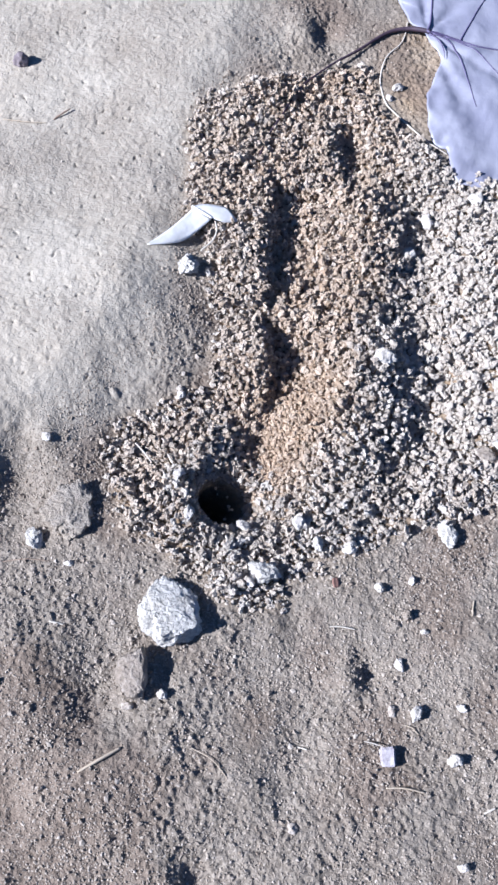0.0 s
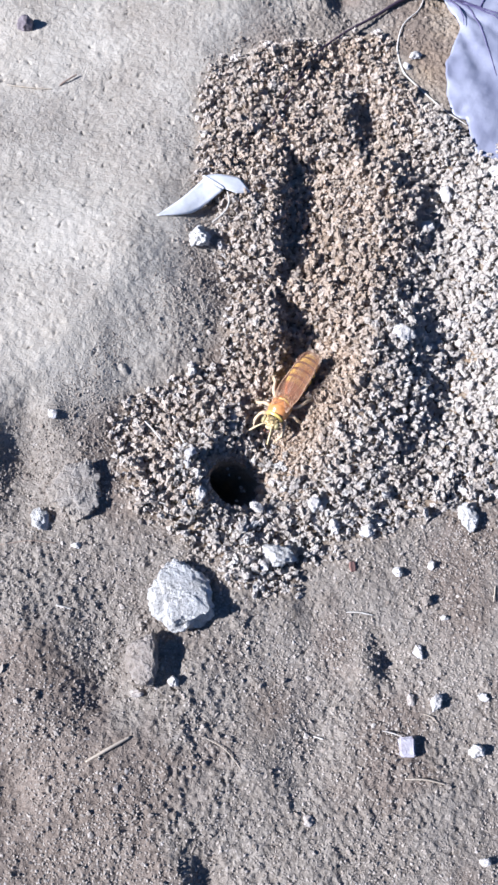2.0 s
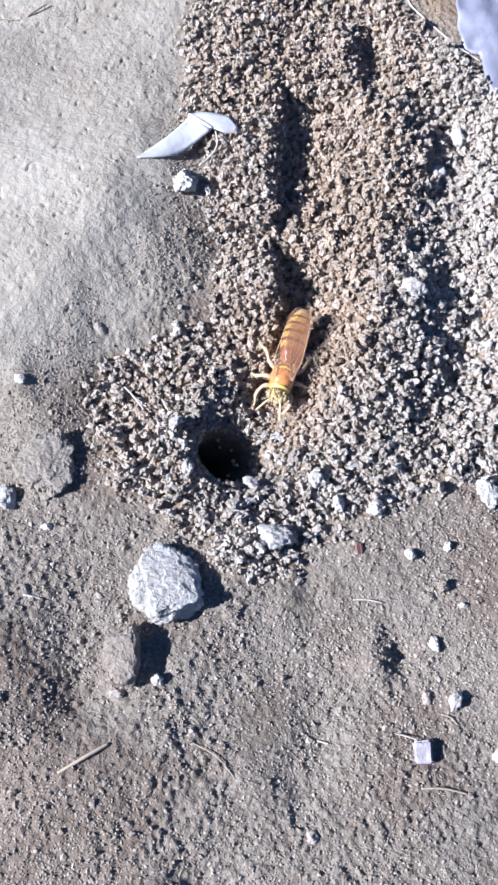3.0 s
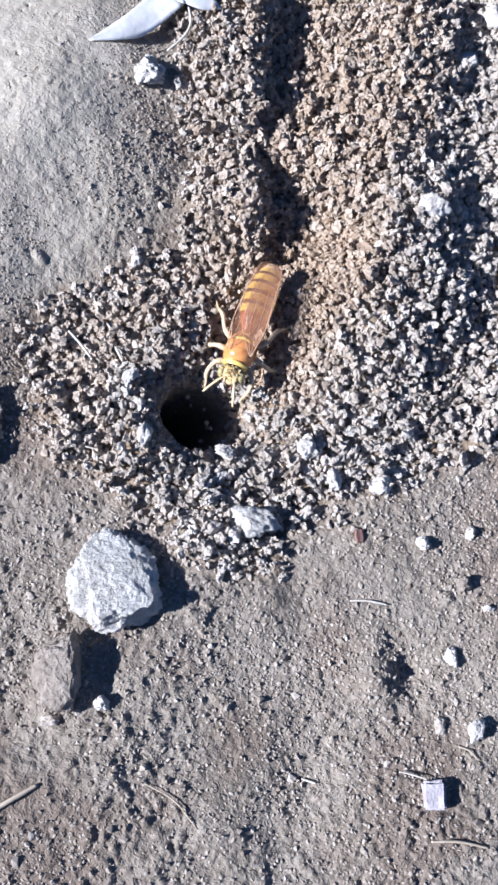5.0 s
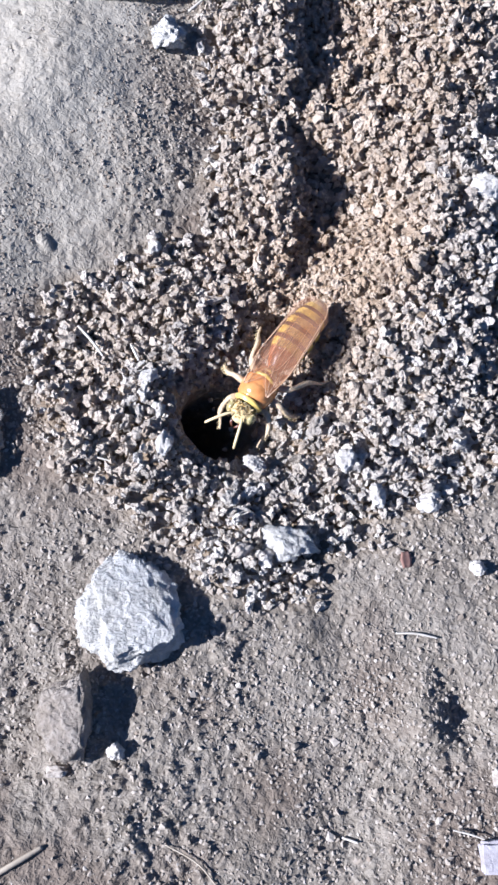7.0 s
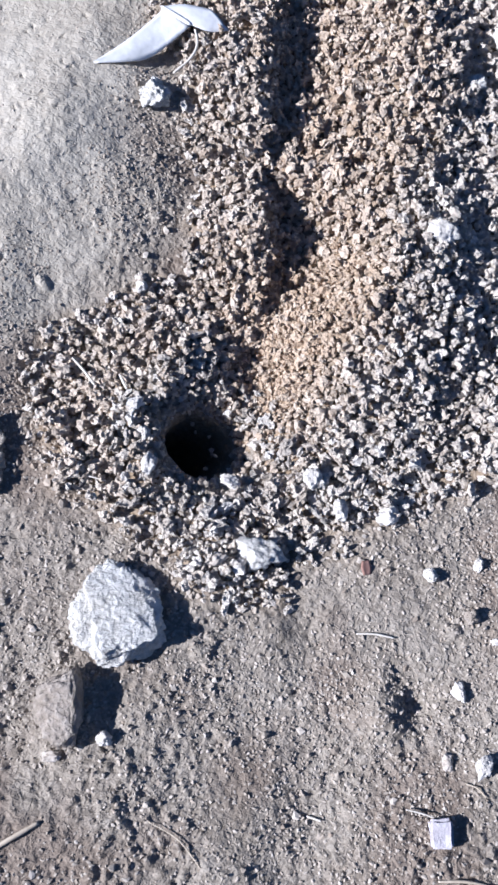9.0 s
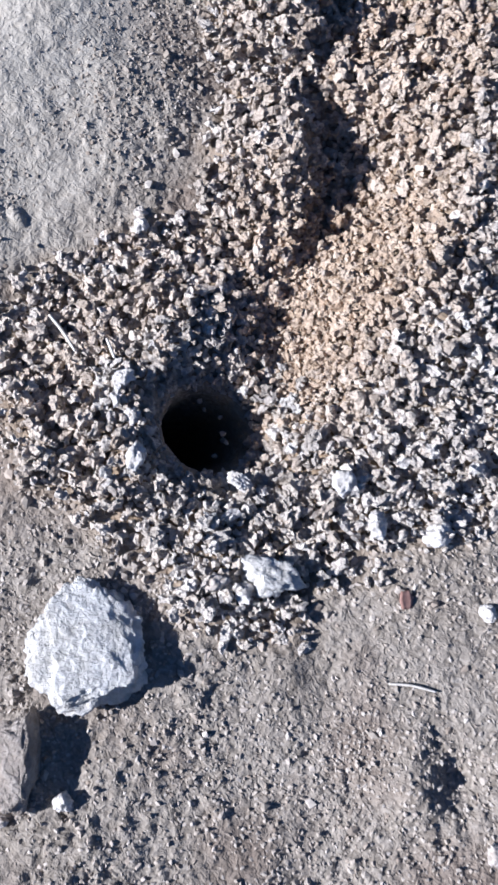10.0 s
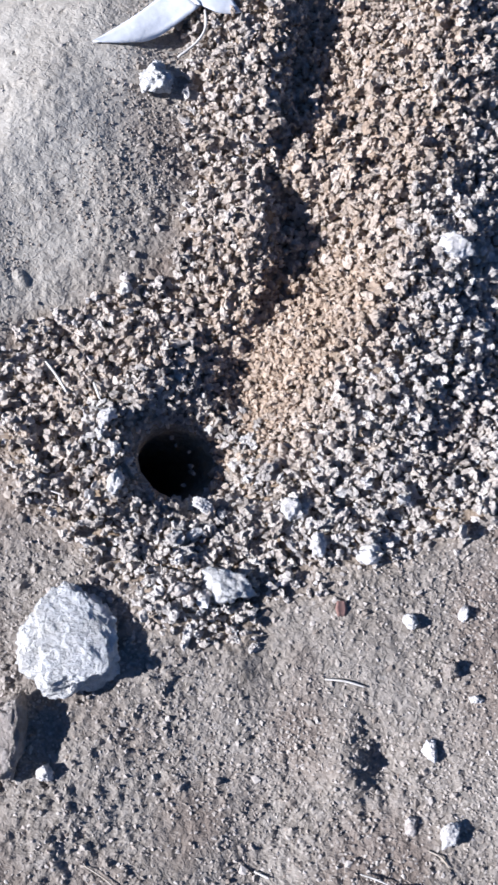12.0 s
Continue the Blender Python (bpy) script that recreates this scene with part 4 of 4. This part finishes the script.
def leaf_z(x, y):
    r = math.hypot(x, y)
    z = 3.0 - 1.0 * min(r / 30, 1.3) + 0.8 * noise.noise(Vector((x * 0.06, y * 0.06, 2.0))) + 0.12 * noise.noise(Vector((x * 0.5, y * 0.5, 9.0))) + 0.35 * noise.noise(Vector((x * 0.2, y * 0.2, 5.0)))
    a = math.degrees(math.atan2(y, x))
    for va in (-70, -35, -8, 50, 88):
        d = abs(a - va)
        z -= 0.7 * math.exp(-(d / 7) ** 2) * min(1, r / 8)
    return z


def dry_leaf():
    base = new("dry_leaf")
    base.matrix_basis = pose(LEAF_BASE[0] * MM, LEAF_BASE[1] * MM, 0.8 * MM)
    tagged(base, "broad dry lilac-grey leaf lying face down on the soil", "leaf")
    rings, n = 40, 216
    rim = curve_points([(x, y, 0) for x, y in LEAF_RIM], n)
    v, f = [(LEAF_MID[0] * MM, LEAF_MID[1] * MM, leaf_z(*LEAF_MID) * MM)], []
    for j in range(1, rings + 1):
        for i in range(n + 1):
            k = j / rings * (1 + 0.010 * noise.noise(Vector((i * 0.35, 0, 3))) + 0.006 * noise.noise(Vector((i * 0.9, 1, 3))))
            x, y = LEAF_MID[0] + (rim[i].x - LEAF_MID[0]) * k, LEAF_MID[1] + (rim[i].y - LEAF_MID[1]) * k
            v.append((x * MM, y * MM, (leaf_z(x, y) - 1.0 * (j / rings) ** 8 + 0.8 * (j / rings) ** 5 * noise.noise(Vector((x * 0.3, y * 0.3, 7.0)))) * MM))
    for i in range(n):
        f.append((0, 1 + i, 2 + i))
    for j in range(rings - 1):
        for i in range(n):
            a = 1 + j * (n + 1) + i
            f.append((a, a + n + 1, a + n + 2, a + 1))
    ob = part("blade", mesh_from("blade", v, f, LEAF), base)
    s = ob.modifiers.new("thick", "SOLIDIFY")
    s.thickness = 0.3 * MM

    def vein(pts, r0, r1):
        line = [(p.x, p.y, leaf_z(p.x, p.y) + 0.1) for p in curve_points([(x, y, 0) for x, y in pts], 16)]
        vv, ff = tube(line, [0.6 * (r0 + (r1 - r0) * i / 16) for i in range(17)], 6)
        part("vein", mesh_from("vein", vv, ff, VEIN), base)

    vein([(0, 0), (4.5, -0.4), (9.5, -1.6), (14.2, -3.2), (20.2, -3.4), (60, -5)], 0.62, 0.25)
    vein([(0, 0), (1.4, 4.4), (2.6, 13.3), (4.5, 32)], 0.5, 0.2)
    vein([(9.5, -1.6), (13, 5.0), (17.5, 13.7), (28, 30)], 0.36, 0.17)
    vein([(0.6, -0.8), (3.0, -3.0), (4.2, -6.0), (4.4, -9.0)], 0.42, 0.15)
    vein([(1.5, -0.6), (6.9, -3.6), (9.5, -10.7), (10.5, -16.8), (12, -25)], 0.36, 0.12)
    vein([(5, -0.6), (11.0, -3.6), (14.7, -6.0), (18.3, -10.9), (34, -32)], 0.36, 0.13)
    # stalk arching off the blade down to the crumbs
    line = curve_points([(1.0, 0.0, 3.0), (-4.5, 2.2, 1.5), (-10.8, 0.9, 0.6), (-19.3, -6.0, 0.2), (-27.9, -12.8, 0.2), (-35.7, -21.4, 0.6), (-41.4, -33.0, 1.8), (-45.0, -40.2, 2.0), (-47.3, -47.3, 2.2)], 40)
    radii = [0.72 - 0.48 * min(1, i / 22) if i > 3 else 0.5 + 0.07 * i for i in range(41)]
    v, f = tube(line, radii, 10)
    part("stalk", mesh_from("stalk", v, f, STEM), base, "dark purple-brown leaf stalk")


dry_leaf()


# ---- sand wasp ----
def spindle(rings, n=20):
    # body of revolution along y: (y, half width, half height, middle height), mm
    v, f = [], []
    for y, rx, rz, zc in rings:
        for k in range(n):
            a = 2 * math.pi * k / n
            v.append((rx * math.cos(a) * MM, y * MM, (zc + rz * math.sin(a)) * MM))
    for j in range(len(rings) - 1):
        for k in range(n):
            a, b = j * n + k, j * n + (k + 1) % n
            f.append((a, b, b + n, a + n))
    f.append(tuple(range(n)))
    f.append(tuple(reversed(range((len(rings) - 1) * n, len(rings) * n))))
    return v, f


def ball(cx, cy, cz, rx, ry, rz, level=3):
    v, f = ico(level)
    return [((cx + p[0] * rx) * MM, (cy + p[1] * ry) * MM, (cz + p[2] * rz) * MM) for p in v], f


def dome(y0, y1, r0, r1, z0, z1, bulge, steps=7):
    out = []
    for i in range(steps + 1):
        t = i / steps
        k = 1 + bulge * math.sin(math.pi * t)
        r, z = r0 + (r1 - r0) * t, z0 + (z1 - z0) * t
        out.append((y0 + (y1 - y0) * t, r * k, r * k * 0.9, z))
    return out


def forewing_outline(length, width, k):
    # trailing along -y from the hinge, leading edge outward (+x), tip rounded
    out = []
    for i in range(k + 1):
        t = i / k
        u = min(1.0, t / 0.34)
        q = (u * u * (3 - 2 * u)) ** 0.6
        if t > 0.84:
            q *= math.sqrt(max(0.0, 1 - ((t - 0.84) / 0.165) ** 2))
        out.append((-length * t, 0.30 * width * q + 0.15, -0.80 * width * q - 0.15))
    return out


def wing_mesh(length, width):
    rows = forewing_outline(length, width, 22)
    v, f, k = [], [], 6
    for y, lead, trail in rows:
        for i in range(k + 1):
            s = i / k
            x = trail + (lead - trail) * s
            z = 0.22 * math.sin(7 * s) * math.sin(3.1 * -y / length) + 0.35 * math.sin(3.1 * -y / length)
            v.append((x * MM, y * MM, z * MM))
    for j in range(len(rows) - 1):
        for i in range(k):
            a = j * (k + 1) + i
            f.append((a, a + 1, a + k + 2, a + k + 1))
    return v, f


def add_veins(wing, length, width, mirror):
    rows = forewing_outline(length, width, 22)
    for share, r, stop in ((0.97, 0.08, 22), (0.72, 0.035, 17), (0.45, 0.03, 14), (0.2, 0.03, 12)):
        pts = []
        for j in range(0, stop + 1):
            y, lead, trail = rows[j]
            x = trail + (lead - trail) * share
            pts.append((x * mirror, y, 0.22 * math.sin(7 * share) * math.sin(3.1 * -y / length) + 0.35 * math.sin(3.1 * -y / length) + 0.03))
        v, f = tube(pts, [r * (1 - 0.5 * j / stop) for j in range(stop + 1)], 5)
        part("vein", mesh_from("vein", v, f, WING_VEIN), wing)


WINGS, LEGS, ANTENNAE = {}, {}, {}


def build_wasp():
    w = new("sand_wasp")
    tagged(w, "sand wasp with orange thorax, yellow black-banded abdomen and amber wings", "wasp")
    # head with face, eyes and feelers
    hd = part("head", mesh_from("head", *ball(0, 8.5, 3.1, 1.95, 1.15, 1.45, 3), HAIRY), w)
    v, f = ball(0, 9.35, 2.8, 0.95, 0.75, 0.85, 2)
    part("face", mesh_from("face", v, f, CREAM), hd, "cream hairy face")
    v, f = ball(0, 8.25, 4.15, 0.9, 0.5, 0.42, 2)
    part("crown", mesh_from("crown", v, f, HAIRY), hd)
    for s in (-1, 1):
        part("eye", mesh_from("eye", *ball(s * 1.55, 8.65, 3.25, 0.62, 0.95, 1.15, 2), EYE_M), hd, "dark olive compound eye")
        v, f = tube(curve_points([(0, 0, 0), (s * 0.4, 0.6, 0.3), (s * 0.85, 1.7, 0.1), (s * 1.25, 2.8, -0.4), (s * 1.6, 3.8, -0.9)], 16),
                    [0.2] * 4 + [0.16, 0.16] + [0.2] * 9 + [0.17, 0.12], 7)
        a = part("antenna", mesh_from("antenna", v, f, CREAM), hd, "cream feeler", pose(s * 0.5 * MM, 9.3 * MM, 3.7 * MM))
        ANTENNAE[s] = a
        v, f = tube([(s * 0.55, 9.4, 2.2), (s * 0.6, 10.1, 1.9), (s * 0.15, 10.6, 1.8)], [0.28, 0.22, 0.08], 6)
        part("jaw", mesh_from("jaw", v, f, DARK_RUSSET), hd)
    hairs, hair_faces = [], []
    tuft = random.Random(12)
    for k in range(150):
        a, b = tuft.uniform(0, 2 * math.pi), tuft.uniform(0.05, 1.35)
        d = Vector((math.sin(b) * math.cos(a), math.sin(b) * math.sin(a), math.cos(b)))
        root = Vector((0, 8.5, 3.1)) + Vector((d.x * 1.9, d.y * 1.1, d.z * 1.4))
        tip = root + (d + Vector((tuft.uniform(-0.5, 0.5), tuft.uniform(-0.2, 0.7), tuft.uniform(-0.3, 0.3)))) * tuft.uniform(0.28, 0.62)
        hv, hf = tube([root, (root + tip) * 0.5 + Vector((0, 0, 0.08)), tip], [0.07, 0.055, 0.02], 4)
        hair_faces += [tuple(i + len(hairs) for i in q) for q in hf]
        hairs += list(hv)
    part("hair", mesh_from("hair", hairs, hair_faces, CREAM), hd, "pale yellow bristly hair")
    # thorax: collar, back plate, hind plates
    part("thorax", mesh_from("thorax", *spindle([(7.3, 0.9, 0.9, 3.1), (7.0, 1.6, 1.5, 3.1), (6.2, 2.25, 2.0, 3.1), (5.0, 2.5, 2.2, 3.1), (3.6, 2.4, 2.2, 3.1),
                                                  (2.6, 1.95, 1.9, 3.1), (1.7, 1.3, 1.3, 3.0), (1.1, 0.7, 0.7, 2.9)]), ORANGE), w)
    v, f = spindle([(7.4, 1.5, 1.4, 3.2), (7.2, 1.95, 1.85, 3.25), (6.95, 2.1, 1.98, 3.25), (6.8, 1.9, 1.8, 3.2)])
    part("collar", mesh_from("collar", v, f, YELLOW), w, "bright yellow collar")
    part("back_plate", mesh_from("back_plate", *ball(0, 5.3, 4.1, 1.95, 1.6, 1.3, 3), ORANGE), w, "glossy orange back plate")
    v, f = tube([(-1.5, 3.5, 4.6), (-0.8, 3.25, 5.05), (0, 3.15, 5.2), (0.8, 3.25, 5.05), (1.5, 3.5, 4.6)], [0.2, 0.27, 0.3, 0.27, 0.2], 7)
    part("yellow_band", mesh_from("yellow_band", v, f, YELLOW), w, "narrow yellow band")
    v, f = tube([(-1.2, 2.5, 4.3), (0, 2.15, 4.75), (1.2, 2.5, 4.3)], [0.15, 0.24, 0.15], 7)
    part("yellow_band", mesh_from("yellow_band", v, f, YELLOW), w, "narrow yellow band")
    # abdomen: russet first ring, yellow rings with dark hind edges
    ab = part("abdomen", mesh_from("abdomen", *spindle(dome(1.4, -1.5, 0.75, 2.15, 2.9, 2.95, 0.12)), RUSSET), w, "russet first ring of the abdomen")
    edge = [(-1.5, 2.2), (-3.4, 2.5), (-5.3, 2.5), (-7.1, 2.25), (-8.8, 1.8), (-10.0, 1.25)]
    tones = [(AMBER, DARK_RUSSET), (AMBER, BLACK), (AMBER, BLACK), (AMBER, BLACK), (YELLOW, CREAM)]
    for (y0, r0), (y1, r1), (tone, band) in zip(edge, edge[1:], tones):
        mid = y0 + (y1 - y0) * 0.62
        rm = (r0 + (r1 - r0) * 0.62) * 1.05
        part("abdomen_ring", mesh_from("abdomen_ring", *spindle(dome(y0 + 0.05, mid, r0, rm, 2.95, 2.9, 0.03)), tone), ab)
        part("abdomen_band", mesh_from("abdomen_band", *spindle(dome(mid, y1, rm * 0.985, r1 * 0.99, 2.9, 2.87, 0.02, 4)), band), ab)
    part("tail_tip", mesh_from("tail_tip", *spindle([(-10.0, 1.2, 1.1, 2.85), (-10.5, 0.95, 0.85, 2.8), (-10.8, 0.6, 0.5, 2.75), (-10.9, 0.12, 0.1, 2.75)]), CREAM), ab, "blunt cream tail tip")
    # wings
    for s in (-1, 1):
        for name, length, width, y, z in (("forewing", 15.4, 4.1, 5.6, 5.0), ("hindwing", 10.8, 3.3, 3.8, 4.75)):
            v, f = wing_mesh(length, width)
            v = [(p[0] * s, p[1], p[2]) for p in v]
            ob = part(name, mesh_from(name, v, f, WING), w, "clear amber wing" if name == "forewing" else "clear amber hind wing", pose(s * 1.75 * MM, y * MM, z * MM))
            add_veins(ob, length, width, s)
            WINGS[name, s] = (ob, y, z)
    # legs: thigh, shin and foot
    for s in (-1, 1):
        for name, y, pts in (("front_leg", 6.3, [(0, 0, 0), (1.6, 1.0, 0.3), (2.2, 2.7, -0.8), (1.7, 4.0, -1.6), (1.5, 4.9, -1.9)]),
                             ("middle_leg", 4.6, [(0, 0, 0), (2.2, 0.2, 0.7), (3.6, 0.1, -0.8), (4.4, -0.4, -1.7), (4.9, -0.7, -1.9)]),
                             ("hind_leg", 3.0, [(0, 0, 0), (2.0, -1.2, 0.9), (3.0, -3.6, 0.4), (4.2, -5.2, -1.4), (4.8, -6.4, -1.8)])):
            line = curve_points([(s * p[0], p[1], p[2]) for p in pts], 16)
            v, f = tube(line, [0.42, 0.48, 0.5, 0.48, 0.42, 0.33, 0.34, 0.37, 0.37, 0.34, 0.28, 0.22, 0.2, 0.19, 0.18, 0.16, 0.12], 7)
            leg = part(name, mesh_from(name, v, f, TAN_LEG), w, at=pose(s * 1.3 * MM, y * MM, 1.9 * MM))
            for t in range(6, 15):
                p = line[t]
                for q in (-1, 1):
                    sv, sf = tube([p, p + Vector((s * 0.3, 0.55 * q, 0.15 - 0.3 * (t % 2)))], [0.07, 0.02], 4)
                    part("spine", mesh_from("spine", sv, sf, CREAM), leg)
            LEGS[name, s] = (leg, y)
    return w


wasp = build_wasp()


# ---- single crumbs round the burrow ----
def build_single_crumbs():
    meshes = [mesh_from("crumb", shape * MM, ICO2_F, CRUMB_ONE, False) for shape in CRUMB_SHAPES]
    for i in np.where(single)[0]:
        ob = new("crumb", meshes[int(i) % len(meshes)])
        ob.parent = spoil
        r = float(cr[i])
        ob.matrix_basis = Matrix.LocRotScale((cx[i] * MM, cy[i] * MM, cz[i] * MM), Euler(rng.uniform(0, 6.28, 3)), (r, r, r))


build_single_crumbs()

# seconds, middle of the body in mm, heading and pitch in degrees
FLIGHT = [
    (0.0, -92.0, 10.0, 130.0, 10, 10), (0.1, -41.0, 35.0, 80.0, -20, 12), (0.2, -20.0, -14.0, 75.0, -10, 16), (0.3, 0.0, -2.0, 66.0, 15, 22),
    (0.4, 10.0, 25.6, 55.0, 36, 30),
    (0.5, -1.4, 57.9, 56.0, 14, 28),
    (0.6, 10.8, 46.3, 52.0, 32, 31),
    (0.7, 10.6, 49.6, 43.5, 48, 28),
    (0.8, -3.8, 59.0, 43.5, 67, 29),
    (0.9, 13.3, 61.8, 35.0, 70, 31),
]
LANDED = [
    (1.0, 34.8, 107.5, 2.8, -103), (1.2, 33.4, 108.1, 2.8, -121), (1.5, 34.2, 109.4, 2.7, -126), (1.8, 32.9, 110.6, 2.8, -121), (2.0, 33.4, 109.7, 2.8, -121),
    (2.2, 35.0, 110.0, 2.8, -111), (2.5, 33.6, 110.2, 2.8, -105), (2.7, 33.7, 109.6, 2.7, -107), (4.3, 31.0, 107.8, 2.8, -102), (4.5, 30.7, 105.8, 2.8, -105),
    (4.7, 30.9, 106.5, 2.8, -105), (5.0, 29.6, 103.4, 2.8, -109), (5.3, 30.0, 104.1, 2.8, -108), (5.5, 29.5, 101.8, 2.8, -105), (5.7, 28.5, 102.4, 2.8, -101),
    (6.0, 29.2, 102.2, 2.8, -102), (6.3, 29.3, 100.6, 2.8, -105), (6.5, 28.6, 99.8, 2.8, -116), (6.7, 28.1, 98.2, 2.8, -115), (7.0, 29.0, 97.2, 2.8, -124),
    (7.2, 28.3, 95.8, 2.6, -129),
]
BURROW = [(7.6, 25.0, 92.5, -1.5, -132, -28), (8.0, 20.6, 89.4, -11.0, -136, -64), (8.4, 17.6, 89.2, -21.0, -138, -74), (8.8, 11.6, 90.0, -35.0, -140, -78), (12.0, 11.6, 90.0, -35.0, -140, -78)]


def body_pose(x, y, z, heading, pitch):
    return pose(x * MM, y * MM, z * MM) @ pose(0, 0, 0, 0, 0, heading - 90) @ pose(0, 0, 0, pitch) @ pose(0, 0, -3.0 * MM)


def motions():
    rows = [(t, body_pose(x, y, z, a, p)) for t, x, y, z, a, p in FLIGHT]
    rows += [(0.95, body_pose(25.0, 90.0, 13.0, -20, 12)), (0.98, body_pose(31.5, 103.0, 6.0, -70, 5))]
    rows += [(t, body_pose(x, y, z, a, -4)) for t, x, y, z, a in LANDED]
    rows += [(t, body_pose(x, y, z, a, p)) for t, x, y, z, a, p in BURROW]
    walk(wasp, rows)
    for (name, s), (ob, y, z) in WINGS.items():
        def wing(spread, lift):
            back = 8 if name == "forewing" else 6
            return pose(s * 1.75 * MM, y * MM, (z + 0.25) * MM) @ pose(0, 0, 0, 0, 0, s * (spread - back * (spread < 20))) @ pose(0, 0, 0, 2 - lift, -s * 5, 0)
        beats = [(k / 30, wing(22, 76) if k % 2 else wing(44, 52)) for k in range(28)]
        walk(ob, beats + [(1.0, wing(8, 5)), (1.2, wing(4, 3)), (7.2, wing(4, 3)), (12.0, wing(4, 3))])
    for (name, s), (ob, y) in LEGS.items():
        def leg(swing, lift):
            return pose(s * 1.3 * MM, y * MM, 1.9 * MM) @ pose(0, 0, 0, 0, s * lift, s * swing)
        rows = [(0.0, leg(-10, 64)), (0.9, leg(-10, 64)), (1.0, leg(0, 0))]
        size = {"front_leg": 16, "middle_leg": 6, "hind_leg": 7}[name]
        for k in range(11, 84):
            t = k * 0.1
            calm = 0.35 if t > 7.4 else 1.0
            rows.append((t, leg(size * calm * math.sin(2.6 * k + 1.5 * s + y), 3 * math.sin(1.7 * k + y))))
        rows.append((12.0, leg(0, 0)))
        walk(ob, rows)
    for s, ob in ANTENNAE.items():
        rows = []
        for k in range(0, 85, 2):
            rows.append((k * 0.1, pose(s * 0.5 * MM, 9.3 * MM, 3.7 * MM) @ pose(0, 0, 0, 6 * math.sin(0.9 * k + s), 0, -s * (6 + 12 * math.sin(0.63 * k + s)))))
        rows.append((12.0, pose(s * 0.5 * MM, 9.3 * MM, 3.7 * MM)))
        walk(ob, rows)


motions()
